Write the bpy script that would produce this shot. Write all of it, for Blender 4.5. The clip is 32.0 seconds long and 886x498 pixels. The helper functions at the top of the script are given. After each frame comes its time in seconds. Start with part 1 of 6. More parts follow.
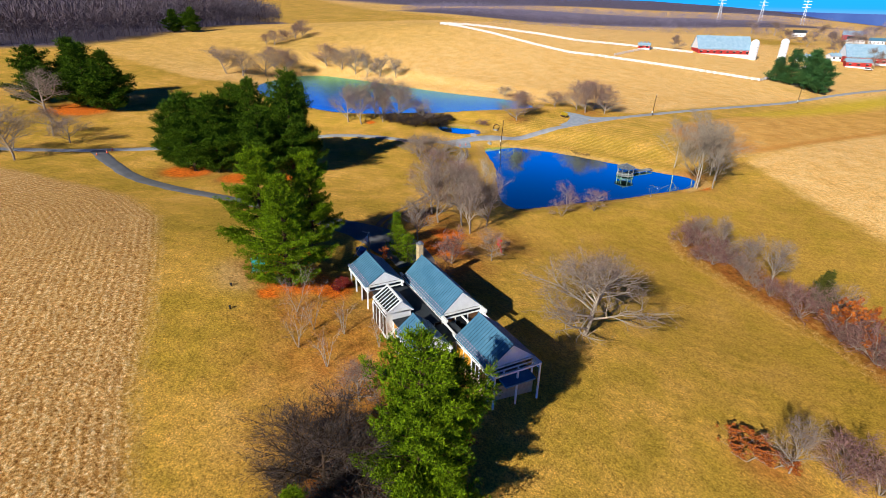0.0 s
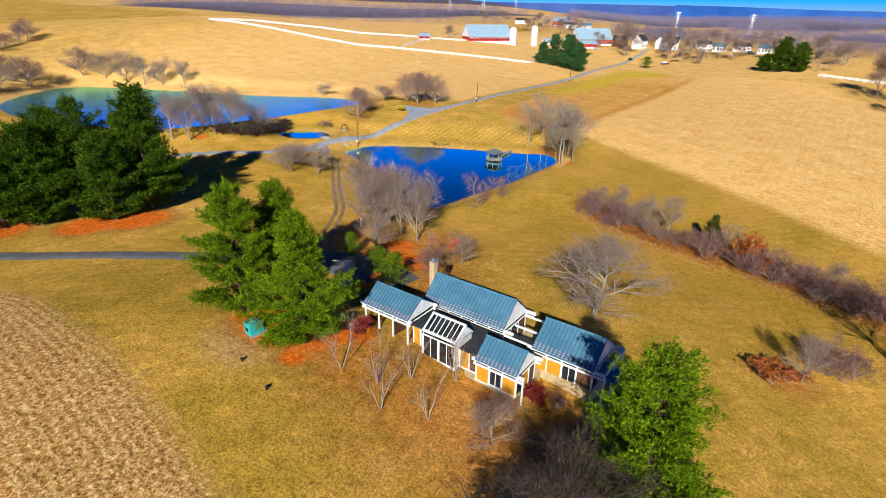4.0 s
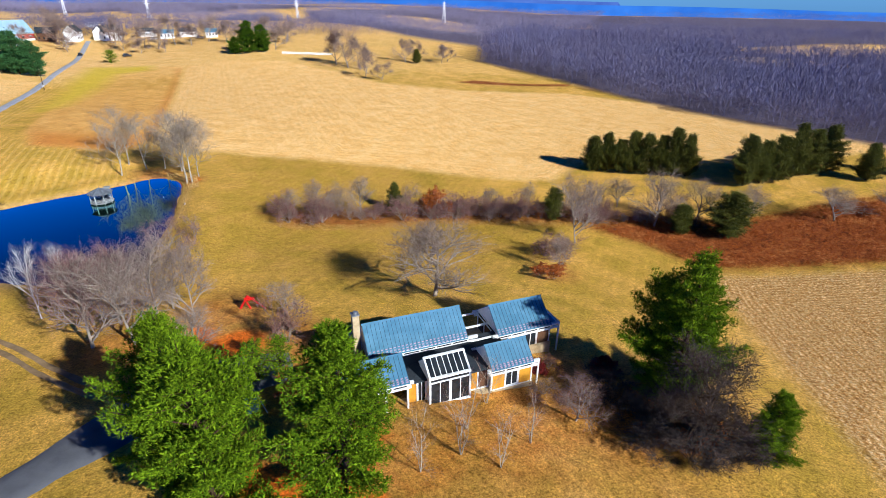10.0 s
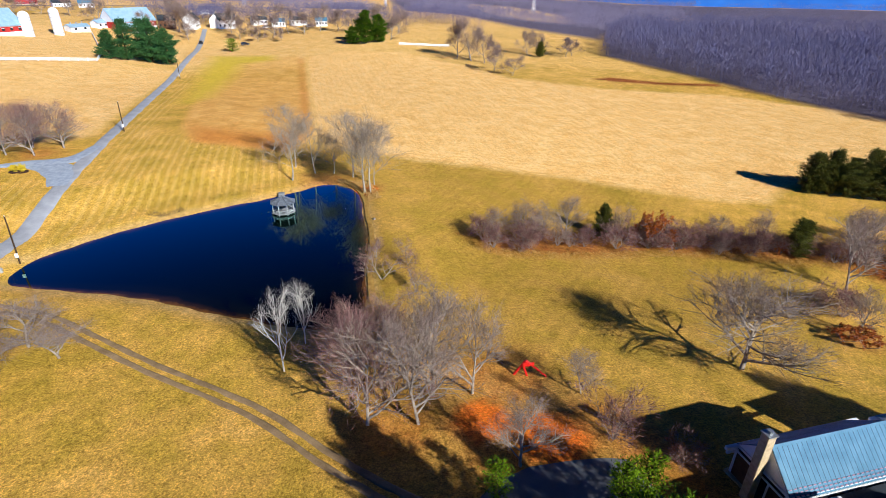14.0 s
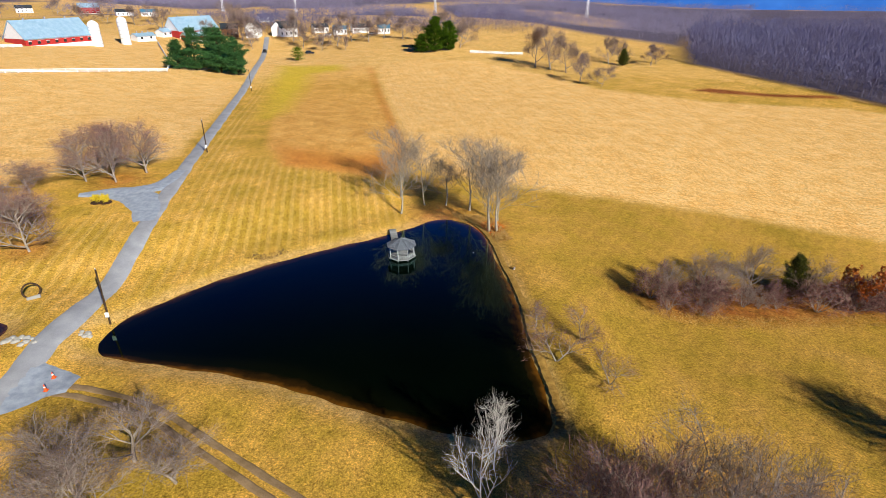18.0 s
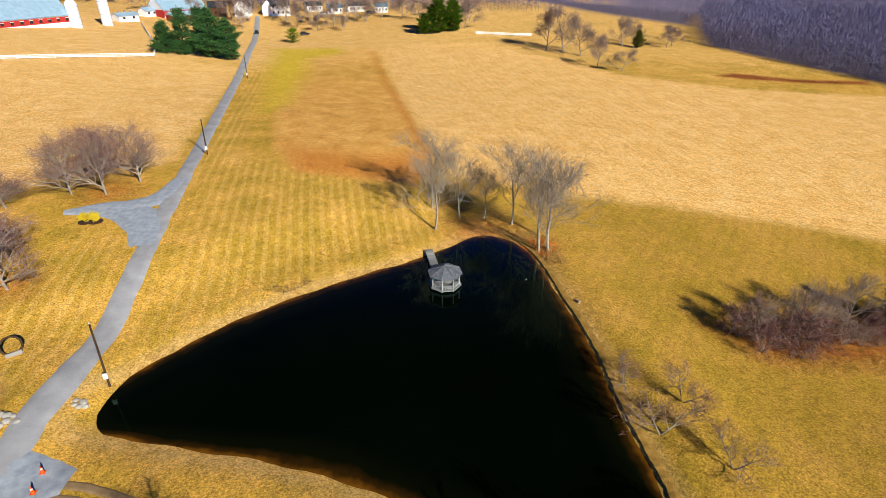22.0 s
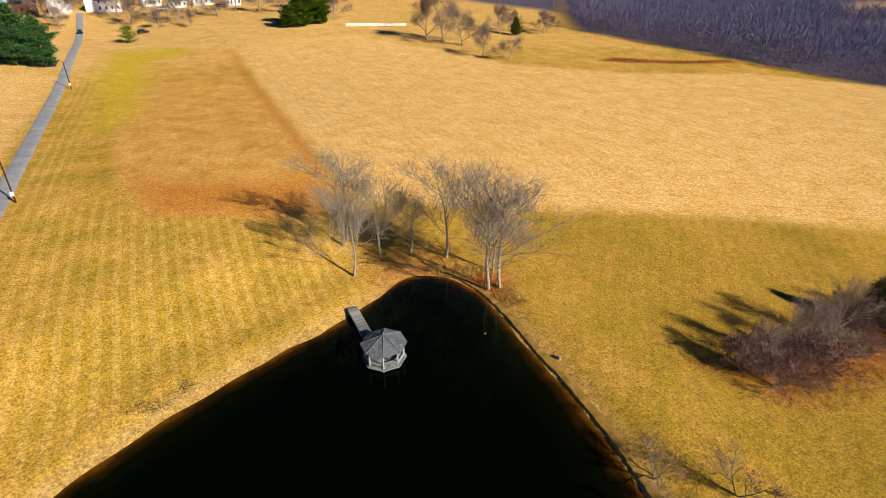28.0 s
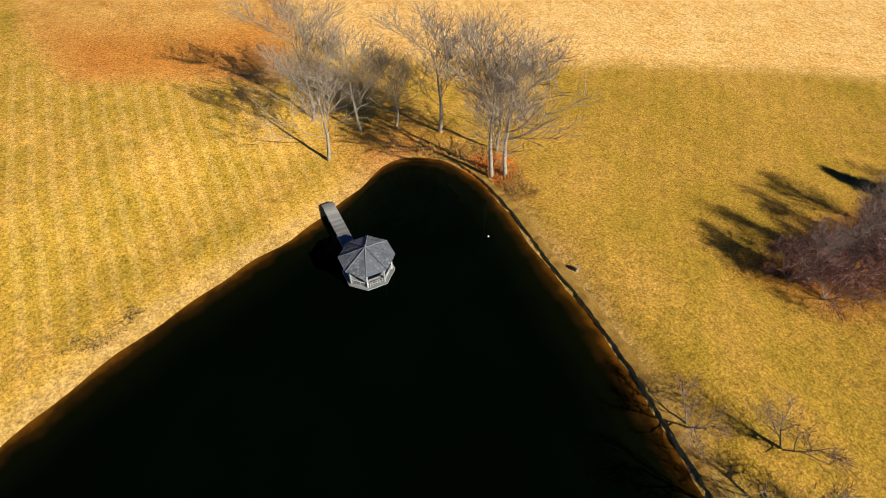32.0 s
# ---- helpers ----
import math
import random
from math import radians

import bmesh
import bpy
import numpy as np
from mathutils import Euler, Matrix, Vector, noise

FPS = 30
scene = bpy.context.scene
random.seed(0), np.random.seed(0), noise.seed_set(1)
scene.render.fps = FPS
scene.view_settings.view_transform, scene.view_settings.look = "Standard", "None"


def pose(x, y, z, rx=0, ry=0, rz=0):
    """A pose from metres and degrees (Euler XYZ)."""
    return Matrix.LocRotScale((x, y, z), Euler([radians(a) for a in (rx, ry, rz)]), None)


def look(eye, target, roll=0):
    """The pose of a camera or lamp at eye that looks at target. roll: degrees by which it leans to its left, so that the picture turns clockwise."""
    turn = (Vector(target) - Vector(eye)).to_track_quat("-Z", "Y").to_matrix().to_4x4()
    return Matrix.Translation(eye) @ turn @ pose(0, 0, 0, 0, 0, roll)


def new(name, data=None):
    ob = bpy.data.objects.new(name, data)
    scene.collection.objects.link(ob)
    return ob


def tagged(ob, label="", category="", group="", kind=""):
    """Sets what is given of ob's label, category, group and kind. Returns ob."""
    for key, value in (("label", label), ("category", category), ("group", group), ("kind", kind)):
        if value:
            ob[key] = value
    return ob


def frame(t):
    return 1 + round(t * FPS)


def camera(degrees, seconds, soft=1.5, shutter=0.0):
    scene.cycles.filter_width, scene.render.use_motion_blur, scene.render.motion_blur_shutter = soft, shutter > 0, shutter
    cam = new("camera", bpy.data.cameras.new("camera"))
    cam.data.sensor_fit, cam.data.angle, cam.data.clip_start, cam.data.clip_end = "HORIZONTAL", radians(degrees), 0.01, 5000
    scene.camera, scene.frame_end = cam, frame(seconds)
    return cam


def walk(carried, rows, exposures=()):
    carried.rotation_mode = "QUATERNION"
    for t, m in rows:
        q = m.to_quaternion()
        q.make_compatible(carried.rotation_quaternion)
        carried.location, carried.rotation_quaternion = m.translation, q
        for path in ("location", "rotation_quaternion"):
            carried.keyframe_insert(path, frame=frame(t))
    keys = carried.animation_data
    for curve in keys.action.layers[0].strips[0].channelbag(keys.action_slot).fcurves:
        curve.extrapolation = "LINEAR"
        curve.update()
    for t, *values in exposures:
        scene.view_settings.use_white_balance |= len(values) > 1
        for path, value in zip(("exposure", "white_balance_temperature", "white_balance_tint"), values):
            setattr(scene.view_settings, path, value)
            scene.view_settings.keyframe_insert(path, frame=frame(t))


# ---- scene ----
cam = camera(79.33, 32.0, 0.8)


def heading(x, y, z, yaw, pitch, roll):
    """A camera pose: yaw to the left of +y, pitch up, roll clockwise, in degrees."""
    a, b = radians(yaw), radians(pitch)
    way = Vector((-math.sin(a) * math.cos(b), math.cos(a) * math.cos(b), math.sin(b)))
    return look((x, y, z), Vector((x, y, z)) + way, roll)


# seconds, eye x, y, z, yaw, pitch, roll
PATH = [
    (0, 44.41, -25.72, 36.51, 61.91, -24.37, 1.51),
    (0.5, 41.97, -28.31, 36.35, 59.64, -24.45, 1.48),
    (1, 39.59, -31.01, 36.31, 56.23, -24.52, 1.53),
    (1.5, 37.15, -33.44, 36.36, 53.12, -24.53, 1.45),
    (2, 34.54, -35.63, 36.32, 50.41, -24.60, 1.25),
    (2.5, 31.96, -37.85, 36.33, 46.71, -24.66, 1.13),
    (3, 29.06, -39.86, 36.24, 43.16, -24.61, 1.18),
    (3.5, 25.99, -41.70, 36.21, 39.64, -24.54, 1.03),
    (5.5, 12.83, -47.35, 36.72, 25.94, -24.89, 0.76),
    (6, 9.44, -47.90, 36.75, 22.66, -25.02, 0.68),
    (6.5, 5.91, -48.55, 36.88, 16.98, -25.13, 0.75),
    (7, 2.37, -48.80, 37.02, 10.08, -25.25, 0.73),
    (7.5, -1.30, -48.72, 36.93, 2.18, -25.26, 0.80),
    (8, -4.70, -48.30, 36.90, -5.95, -25.30, 0.72),
    (8.5, -8.10, -47.93, 37.13, -14.88, -25.23, 0.75),
    (9, -11.87, -47.70, 37.64, -20.05, -25.29, 0.65),
    (9.5, -15.23, -45.96, 37.77, -20.93, -25.38, 0.66),
    (10, -18.31, -43.81, 37.79, -21.29, -25.46, 0.53),
    (10.5, -21.19, -41.35, 37.71, -21.48, -25.50, 0.59),
    (11, -23.97, -38.83, 37.63, -21.56, -25.62, 0.70),
    (11.5, -26.49, -36.19, 37.58, -21.51, -25.73, 0.65),
    (12, -29.16, -33.30, 37.64, -20.56, -25.92, 0.69),
    (12.5, -31.65, -30.67, 37.54, -20.09, -26.01, 0.68),
    (13, -34.06, -28.01, 37.68, -19.74, -26.25, 0.73),
    (13.5, -36.68, -24.82, 37.76, -18.82, -26.43, 0.77),
    (14, -39.05, -20.65, 37.37, -14.47, -26.50, 0.68),
    (14.5, -40.94, -15.52, 36.81, -7.73, -26.58, 0.54),
    (15, -42.69, -11.50, 36.51, -3.82, -26.59, 0.59),
    (15.5, -44.74, -8.60, 36.55, -2.34, -26.61, 0.49),
    (17.5, -50.11, -1.72, 36.48, -8.38, -25.95, 0.09),
    (18, -51.21, -0.43, 36.71, -10.35, -26.00, 0.00),
    (18.5, -52.13, 1.22, 36.84, -10.91, -26.24, -0.03),
    (19, -52.94, 3.00, 36.99, -11.28, -26.92, 0.02),
    (19.5, -53.66, 4.69, 37.26, -11.52, -27.79, 0.12),
    (20, -54.31, 6.40, 37.39, -11.66, -28.13, 0.06),
    (20.5, -54.90, 8.17, 37.52, -11.73, -28.21, 0.09),
    (21, -55.44, 9.85, 37.57, -11.69, -28.22, 0.08),
    (21.5, -55.98, 11.55, 37.63, -11.68, -28.28, 0.08),
    (22, -56.55, 13.25, 37.54, -11.67, -28.21, 0.12),
    (22.5, -56.99, 14.89, 37.39, -11.66, -28.26, 0.06),
    (23, -57.35, 16.55, 37.25, -11.67, -28.30, 0.05),
    (23.5, -57.58, 18.23, 37.19, -11.64, -28.32, 0.07),
    (24, -57.64, 20.05, 37.11, -11.71, -28.32, 0.09),
    (24.5, -57.59, 21.47, 37.16, -14.24, -28.35, -0.00),
    (25, -57.53, 22.71, 37.32, -18.13, -28.51, -0.25),
    (25.5, -57.59, 24.12, 37.23, -21.58, -28.53, -0.29),
    (26, -57.62, 25.83, 36.99, -23.41, -28.61, -0.23),
    (26.5, -57.46, 27.60, 36.69, -24.24, -28.76, -0.21),
    (28.5, -56.46, 32.96, 34.79, -25.97, -29.24, -0.08),
    (29, -56.01, 34.28, 34.51, -26.29, -30.27, -0.09),
    (29.5, -54.98, 35.84, 34.74, -26.11, -32.57, 0.00),
    (30, -54.10, 37.07, 34.90, -25.85, -35.14, 0.02),
    (30.5, -53.49, 38.36, 34.74, -25.79, -37.95, 0.05),
    (31, -52.98, 39.68, 34.43, -25.80, -41.14, -0.04),
    (31.5, -52.37, 40.95, 34.12, -26.11, -44.17, -0.01),
    (32, -51.90, 42.22, 33.83, -26.69, -46.64, -0.03),
]
walk(cam, [(t, heading(*p)) for t, *p in PATH], [(0, 0.41, 6300, 14), (6, 0.42, 6300, 14), (9, 0.52, 5750, 14), (12, 0.68, 5450, 14), (15, 0.53, 5950, 14), (20, 0.42, 6350, 13), (26, 0.35, 6850, 13), (29.5, 0.33, 6950, 15), (32, 0.47, 6850, 14)])

# ---- light ----
SUN_ELEVATION, SUN_AZIMUTH = 28.5, 152.5
world = bpy.data.worlds.new("sky")
scene.world = world
world.use_nodes = True
wn = world.node_tree.nodes
sky = wn.new("ShaderNodeTexSky")
sky.sky_type, sky.sun_disc = "NISHITA", False
sky.sun_elevation, sky.sun_rotation = radians(SUN_ELEVATION), radians(SUN_AZIMUTH)
sky.altitude, sky.air_density, sky.dust_density, sky.ozone_density = 300.0, 1.0, 0.6, 3.0
wn["Background"].inputs["Strength"].default_value = 0.05
tint = wn.new("ShaderNodeMix")
tint.data_type, tint.blend_type = "RGBA", "MULTIPLY"
tint.inputs[0].default_value = 1.0
# deep clear blue overhead, brighter towards the horizon
aim, rise = wn.new("ShaderNodeTexCoord"), wn.new("ShaderNodeSeparateXYZ")
shade = wn.new("ShaderNodeValToRGB")
shade.color_ramp.elements.new(0.012)
shade.color_ramp.elements.new(0.08)
shade.color_ramp.elements.new(0.3)
shade.color_ramp.elements.new(0.5)
shade.color_ramp.elements.new(0.62)
for e, (p, c) in zip(shade.color_ramp.elements, ((0.0, (0.55, 1.3, 2.8, 1)), (0.012, (0.05, 1.0, 3.2, 1)), (0.08, (0.008, 0.85, 3.3, 1)), (0.3, (0.001, 0.42, 1.35, 1)), (0.5, (0.0005, 0.12, 0.62, 1)), (0.62, (0.0, 0.01, 0.12, 1)), (0.9, (0.0, 0.003, 0.05, 1)))):
    e.position, e.color = p, c
world.node_tree.links.new(aim.outputs["Generated"], rise.inputs[0])
world.node_tree.links.new(rise.outputs[2], shade.inputs[0])
world.node_tree.links.new(shade.outputs[0], tint.inputs[7])
world.node_tree.links.new(sky.outputs[0], tint.inputs[6])
world.node_tree.links.new(tint.outputs[2], wn["Background"].inputs["Color"])
sun = new("sun", bpy.data.lights.new("sun", "SUN"))
sun.data.energy, sun.data.angle, sun.data.color = 5.0, radians(0.5), (1.0, 0.955, 0.79)
sun_way = Vector((math.sin(radians(SUN_AZIMUTH)) * math.cos(radians(SUN_ELEVATION)),
                  math.cos(radians(SUN_AZIMUTH)) * math.cos(radians(SUN_ELEVATION)), math.sin(radians(SUN_ELEVATION))))
sun.matrix_world = look(sun_way * 200, (0, 0, 0))


# ---- materials ----
def hexc(text):
    """Linear colour from an sRGB hex string."""
    out = []
    for i in (0, 2, 4):
        v = int(text[i:i + 2], 16) / 255
        out.append(v / 12.92 if v < 0.04045 else ((v + 0.055) / 1.055) ** 2.4)
    return (*out, 1.0)


class Mat:
    """A node material with short helpers."""

    def __init__(self, name, rough=0.8, metal=0.0, spec=0.3):
        self.m = bpy.data.materials.new(name)
        self.m.use_nodes = True
        self.t = self.m.node_tree
        self.b = self.t.nodes["Principled BSDF"]
        self.b.inputs["Roughness"].default_value = rough
        self.b.inputs["Metallic"].default_value = metal
        self.b.inputs["Specular IOR Level"].default_value = spec
        self.co = self.node("ShaderNodeTexCoord").outputs["Object"]

    def node(self, kind, **values):
        n = self.t.nodes.new(kind)
        for key, value in values.items():
            n.inputs[key.replace("_", " ")].default_value = value
        return n

    def link(self, a, b):
        self.t.links.new(a, b)

    def noise(self, scale, detail=4.0, rough=0.6, co=None, stretch=None):
        n = self.node("ShaderNodeTexNoise", Scale=scale, Detail=detail, Roughness=rough)
        src = co or self.co
        if stretch:
            mp = self.node("ShaderNodeMapping")
            mp.inputs["Scale"].default_value = stretch
            self.link(src, mp.inputs["Vector"])
            src = mp.outputs[0]
        self.link(src, n.inputs["Vector"])
        return n.outputs["Fac"]

    def ramp(self, fac, stops):
        n = self.node("ShaderNodeValToRGB")
        el = n.color_ramp.elements
        while len(el) < len(stops):
            el.new(0.5)
        for e, (p, c) in zip(el, stops):
            e.position, e.color = p, c if len(c) == 4 else (*c, 1)
        self.link(fac, n.inputs["Fac"])
        return n.outputs["Color"]

    def mix(self, fac, a, b, mode="MIX"):
        n = self.node("ShaderNodeMix")
        n.data_type, n.blend_type = "RGBA", mode
        for value, sock in ((fac, n.inputs[0]), (a, n.inputs[6]), (b, n.inputs[7])):
            if hasattr(value, "is_linked"):
                self.link(value, sock)
            else:
                sock.default_value = value
        return n.outputs[2]

    def math(self, op, a, b=0.0):
        n = self.node("ShaderNodeMath")
        n.operation = op
        for value, sock in ((a, n.inputs[0]), (b, n.inputs[1])):
            if hasattr(value, "is_linked"):
                self.link(value, sock)
            else:
                sock.default_value = value
        return n.outputs[0]

    def color(self, c):
        if hasattr(c, "is_linked"):
            self.link(c, self.b.inputs["Base Color"])
        else:
            self.b.inputs["Base Color"].default_value = c
        return self

    def bump(self, height, strength=0.3, distance=0.05):
        n = self.node("ShaderNodeBump", Strength=strength, Distance=distance)
        self.link(height, n.inputs["Height"])
        self.link(n.outputs[0], self.b.inputs["Normal"])
        return self

    def random(self):
        return self.node("ShaderNodeObjectInfo").outputs["Random"]

    def island(self):
        return self.node("ShaderNodeNewGeometry").outputs["Random Per Island"]


def plain(name, a, b, scale=3.0, rough=0.7, bump=0.15, spec=0.3, metal=0.0, fine=None):
    """Two tones by noise at two scales, with fine relief."""
    m = Mat(name, rough, metal, spec)
    n1, n2 = m.noise(scale, 4), m.noise(fine or scale * 9, 3)
    f = m.math("ADD", m.math("MULTIPLY", n1, 0.6), m.math("MULTIPLY", n2, 0.4))
    m.color(m.ramp(f, [(0.35, a), (0.65, b)]))
    return m.bump(n2, bump, 0.02).m


def varied(name, a, b, rough=0.8, by="island", spec=0.2):
    """A colour that varies from piece to piece and with a fine grain."""
    m = Mat(name, rough, 0, spec)
    r = m.island() if by == "island" else m.random()
    g = m.noise(1.3, 3)
    f = m.math("ADD", m.math("MULTIPLY", r, 0.65), m.math("MULTIPLY", g, 0.35))
    return m.color(m.ramp(f, [(0.15, a), (0.85, b)])).m


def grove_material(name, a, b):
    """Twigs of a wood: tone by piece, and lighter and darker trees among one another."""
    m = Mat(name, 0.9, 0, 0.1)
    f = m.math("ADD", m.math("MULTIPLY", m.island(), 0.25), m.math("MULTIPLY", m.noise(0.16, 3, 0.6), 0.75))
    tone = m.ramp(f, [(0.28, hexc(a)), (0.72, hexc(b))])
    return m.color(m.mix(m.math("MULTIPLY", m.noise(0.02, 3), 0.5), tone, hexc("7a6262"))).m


def ground_material():
    m = Mat("ground_cover", 0.95, 0, 0.1)
    za, zb, zc = (m.node("ShaderNodeAttribute") for _ in range(3))
    za.attribute_name, zb.attribute_name, zc.attribute_name = "zone_a", "zone_b", "zone_c"
    sa, sb, sc = (m.node("ShaderNodeSeparateColor") for _ in range(3))
    m.link(za.outputs["Color"], sa.inputs[0]), m.link(zb.outputs["Color"], sb.inputs[0]), m.link(zc.outputs["Color"], sc.inputs[0])
    stub, hay, rust = sa.outputs[0], sa.outputs[1], sa.outputs[2]
    stripe, meadow, litter = sb.outputs[0], sb.outputs[1], sb.outputs[2]
    yellow, wood, bare = sc.outputs[0], sc.outputs[1], sc.outputs[2]
    big, mid, fine, tiny = m.noise(0.035, 5), m.noise(0.22, 5), m.noise(1.4, 5, 0.7), m.noise(7.0, 4, 0.75)
    # dormant lawn: straw, ochre and olive patches
    lawn_f = m.math("ADD", m.math("MULTIPLY", big, 0.5), m.math("MULTIPLY", mid, 0.5))
    lawn = m.ramp(lawn_f, [(0.33, hexc("96802a")), (0.45, hexc("b29238")), (0.56, hexc("caa04a")), (0.7, hexc("deb266"))])
    speck = m.math("ADD", m.math("MULTIPLY", fine, 0.2), m.math("MULTIPLY", m.noise(8.0, 4, 0.8), 0.8))
    # olive lawn tone that also carries painted shade
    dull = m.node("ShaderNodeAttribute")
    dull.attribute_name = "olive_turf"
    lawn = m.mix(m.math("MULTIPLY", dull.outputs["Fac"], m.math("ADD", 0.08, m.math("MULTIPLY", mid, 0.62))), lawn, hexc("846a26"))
    lawn = m.mix(0.42, lawn, m.mix(1.0, lawn, m.ramp(speck, [(0.38, (0.1, 0.09, 0.06, 1)), (0.5, (0.95, 0.9, 0.85, 1)), (0.62, (2.2, 2.0, 1.7, 1))]), "MULTIPLY"))
    # faint swaths of the mower across the lawn
    swath = m.node("ShaderNodeTexWave", Scale=0.16, Distortion=9.0, Detail=3.0, Detail_Scale=0.12)
    turn = m.node("ShaderNodeMapping")
    turn.inputs["Rotation"].default_value = (0, 0, 0.75)
    m.link(m.co, turn.inputs["Vector"])
    m.link(turn.outputs[0], swath.inputs["Vector"])
    lawn = m.mix(0.14, lawn, m.mix(1.0, lawn, m.ramp(swath.outputs["Fac"], [(0.1, (0.72, 0.76, 0.7, 1)), (0.9, (1.22, 1.18, 1.15, 1))]), "MULTIPLY"))
    # mown bands
    sep = m.node("ShaderNodeSeparateXYZ")
    m.link(m.co, sep.inputs[0])
    wobble = m.math("MULTIPLY", m.noise(0.12, 2), 0.5)
    band = m.math("SINE", m.math("MULTIPLY", m.math("ADD", sep.outputs[0], wobble), 4.0))
    band = m.math("MULTIPLY", band, m.math("ADD", 0.6, mid))
    light, dark = m.mix(0.55, lawn, hexc("e6c27c")), m.mix(0.45, lawn, hexc("a98a30"))
    lawn = m.mix(stripe, lawn, m.mix(0.34, lawn, m.mix(m.ramp(band, [(0.0, (0, 0, 0, 1)), (0.5, (1, 1, 1, 1))]), dark, light)))
    # corn stubble in rows along the field's edge
    rd = m.node("ShaderNodeAttribute")
    rd.attribute_name = "row_way"
    rows = m.math("SINE", m.math("MULTIPLY", m.math("ADD", rd.outputs["Fac"], m.math("MULTIPLY", m.noise(0.5, 3), 0.1)), 7.4))
    chaff = m.noise(2.9, 4, 0.85)
    sf = m.math("ADD", m.math("MULTIPLY", rows, 0.022), m.math("ADD", m.math("MULTIPLY", chaff, 0.8), m.math("MULTIPLY", tiny, 0.2)))
    stubble = m.ramp(sf, [(0.36, hexc("5c3812")), (0.46, hexc("ab7a3c")), (0.55, hexc("d9b478")), (0.64, hexc("f6e2b8"))])
    stubble = m.mix(m.math("MULTIPLY", big, 0.3), stubble, hexc("c48f47"))
    pf = m.math("ADD", m.math("MULTIPLY", rows, 0.012), m.math("ADD", m.math("MULTIPLY", mid, 0.25), m.math("MULTIPLY", m.noise(2.4, 5, 0.8), 0.75)))
    pale = m.ramp(pf, [(0.34, hexc("b8823c")), (0.46, hexc("dcab60")), (0.56, hexc("ebc482")), (0.68, hexc("f2d39e"))])
    soil = m.ramp(m.math("ADD", m.math("MULTIPLY", mid, 0.6), m.math("MULTIPLY", fine, 0.4)),
                  [(0.34, hexc("c88c46")), (0.5, hexc("d8a256")), (0.66, hexc("e4b46a"))])
    rd2 = m.node("ShaderNodeAttribute")
    rd2.attribute_name = "rust_deep"
    soil = m.mix(m.math("MULTIPLY", rd2.outputs["Fac"], m.math("ADD", 0.15, m.math("MULTIPLY", mid, 1.1))), soil, hexc("bb6a24"))
    leaf = m.ramp(m.math("ADD", m.math("MULTIPLY", fine, 0.5), m.math("MULTIPLY", tiny, 0.5)),
                  [(0.36, hexc("7c2c04")), (0.5, hexc("d85a06")), (0.64, hexc("f08418"))])
    worn = m.ramp(m.math("ADD", m.math("MULTIPLY", fine, 0.55), m.math("MULTIPLY", tiny, 0.45)),
                  [(0.36, hexc("5a3414")), (0.5, hexc("90592a")), (0.64, hexc("b87e42"))])
    leaf = m.mix(m.ramp(litter, [(0.55, (0, 0, 0, 1)), (0.85, (1, 1, 1, 1))]), worn, leaf)
    brush = m.ramp(m.math("ADD", m.math("MULTIPLY", fine, 0.6), m.math("MULTIPLY", mid, 0.4)),
                   [(0.36, hexc("5a2c14")), (0.52, hexc("8e4f24")), (0.66, hexc("b27c42"))])
    # woodland floor, lavender for haze painted into the ground
    woods = m.ramp(fine, [(0.3, hexc("4c4450")), (0.7, hexc("70687a"))])
    mud = m.ramp(fine, [(0.3, hexc("a8844e")), (0.7, hexc("d6b47c"))])
    out = lawn
    # uneven edges between covers
    edge = m.math("MULTIPLY", m.math("SUBTRACT", m.noise(0.6, 4, 0.7), 0.5), 1.1)

    def cover(base, weight, over, keep=1.0):
        w = m.math("ADD", weight, m.math("MULTIPLY", edge, m.math("MULTIPLY", m.math("SUBTRACT", 1.0, weight), m.math("MULTIPLY", weight, 4.0))))
        c = m.node("ShaderNodeClamp")
        m.link(m.math("MULTIPLY", w, keep), c.inputs[0])
        return m.mix(c.outputs[0], base, over)

    out = cover(out, hay, pale)
    out = cover(out, rust, soil, 0.8)
    out = cover(out, yellow, m.mix(0.75, lawn, hexc("c8b228")), 0.85)
    out = cover(out, stub, stubble)
    out = cover(out, bare, mud, 0.8)
    out = cover(out, meadow, brush)
    out = cover(out, litter, leaf, 0.85)
    out = cover(out, wood, woods)
    grit = m.math("ADD", m.math("MULTIPLY", m.noise(4.2, 4, 0.85), 0.8), m.math("MULTIPLY", m.noise(1.1, 4, 0.8), 0.2))
    out = m.mix(1.0, out, m.ramp(grit, [(0.38, (0.45, 0.41, 0.34, 1)), (0.5, (1.0, 1.0, 1.0, 1)), (0.62, (1.5, 1.45, 1.4, 1))]), "MULTIPLY")
    m.color(out)
    relief = m.math("ADD", m.math("MULTIPLY", tiny, 0.6), m.math("MULTIPLY", m.math("MULTIPLY", sf, stub), 1.4))
    return m.bump(relief, 0.6, 0.12).m


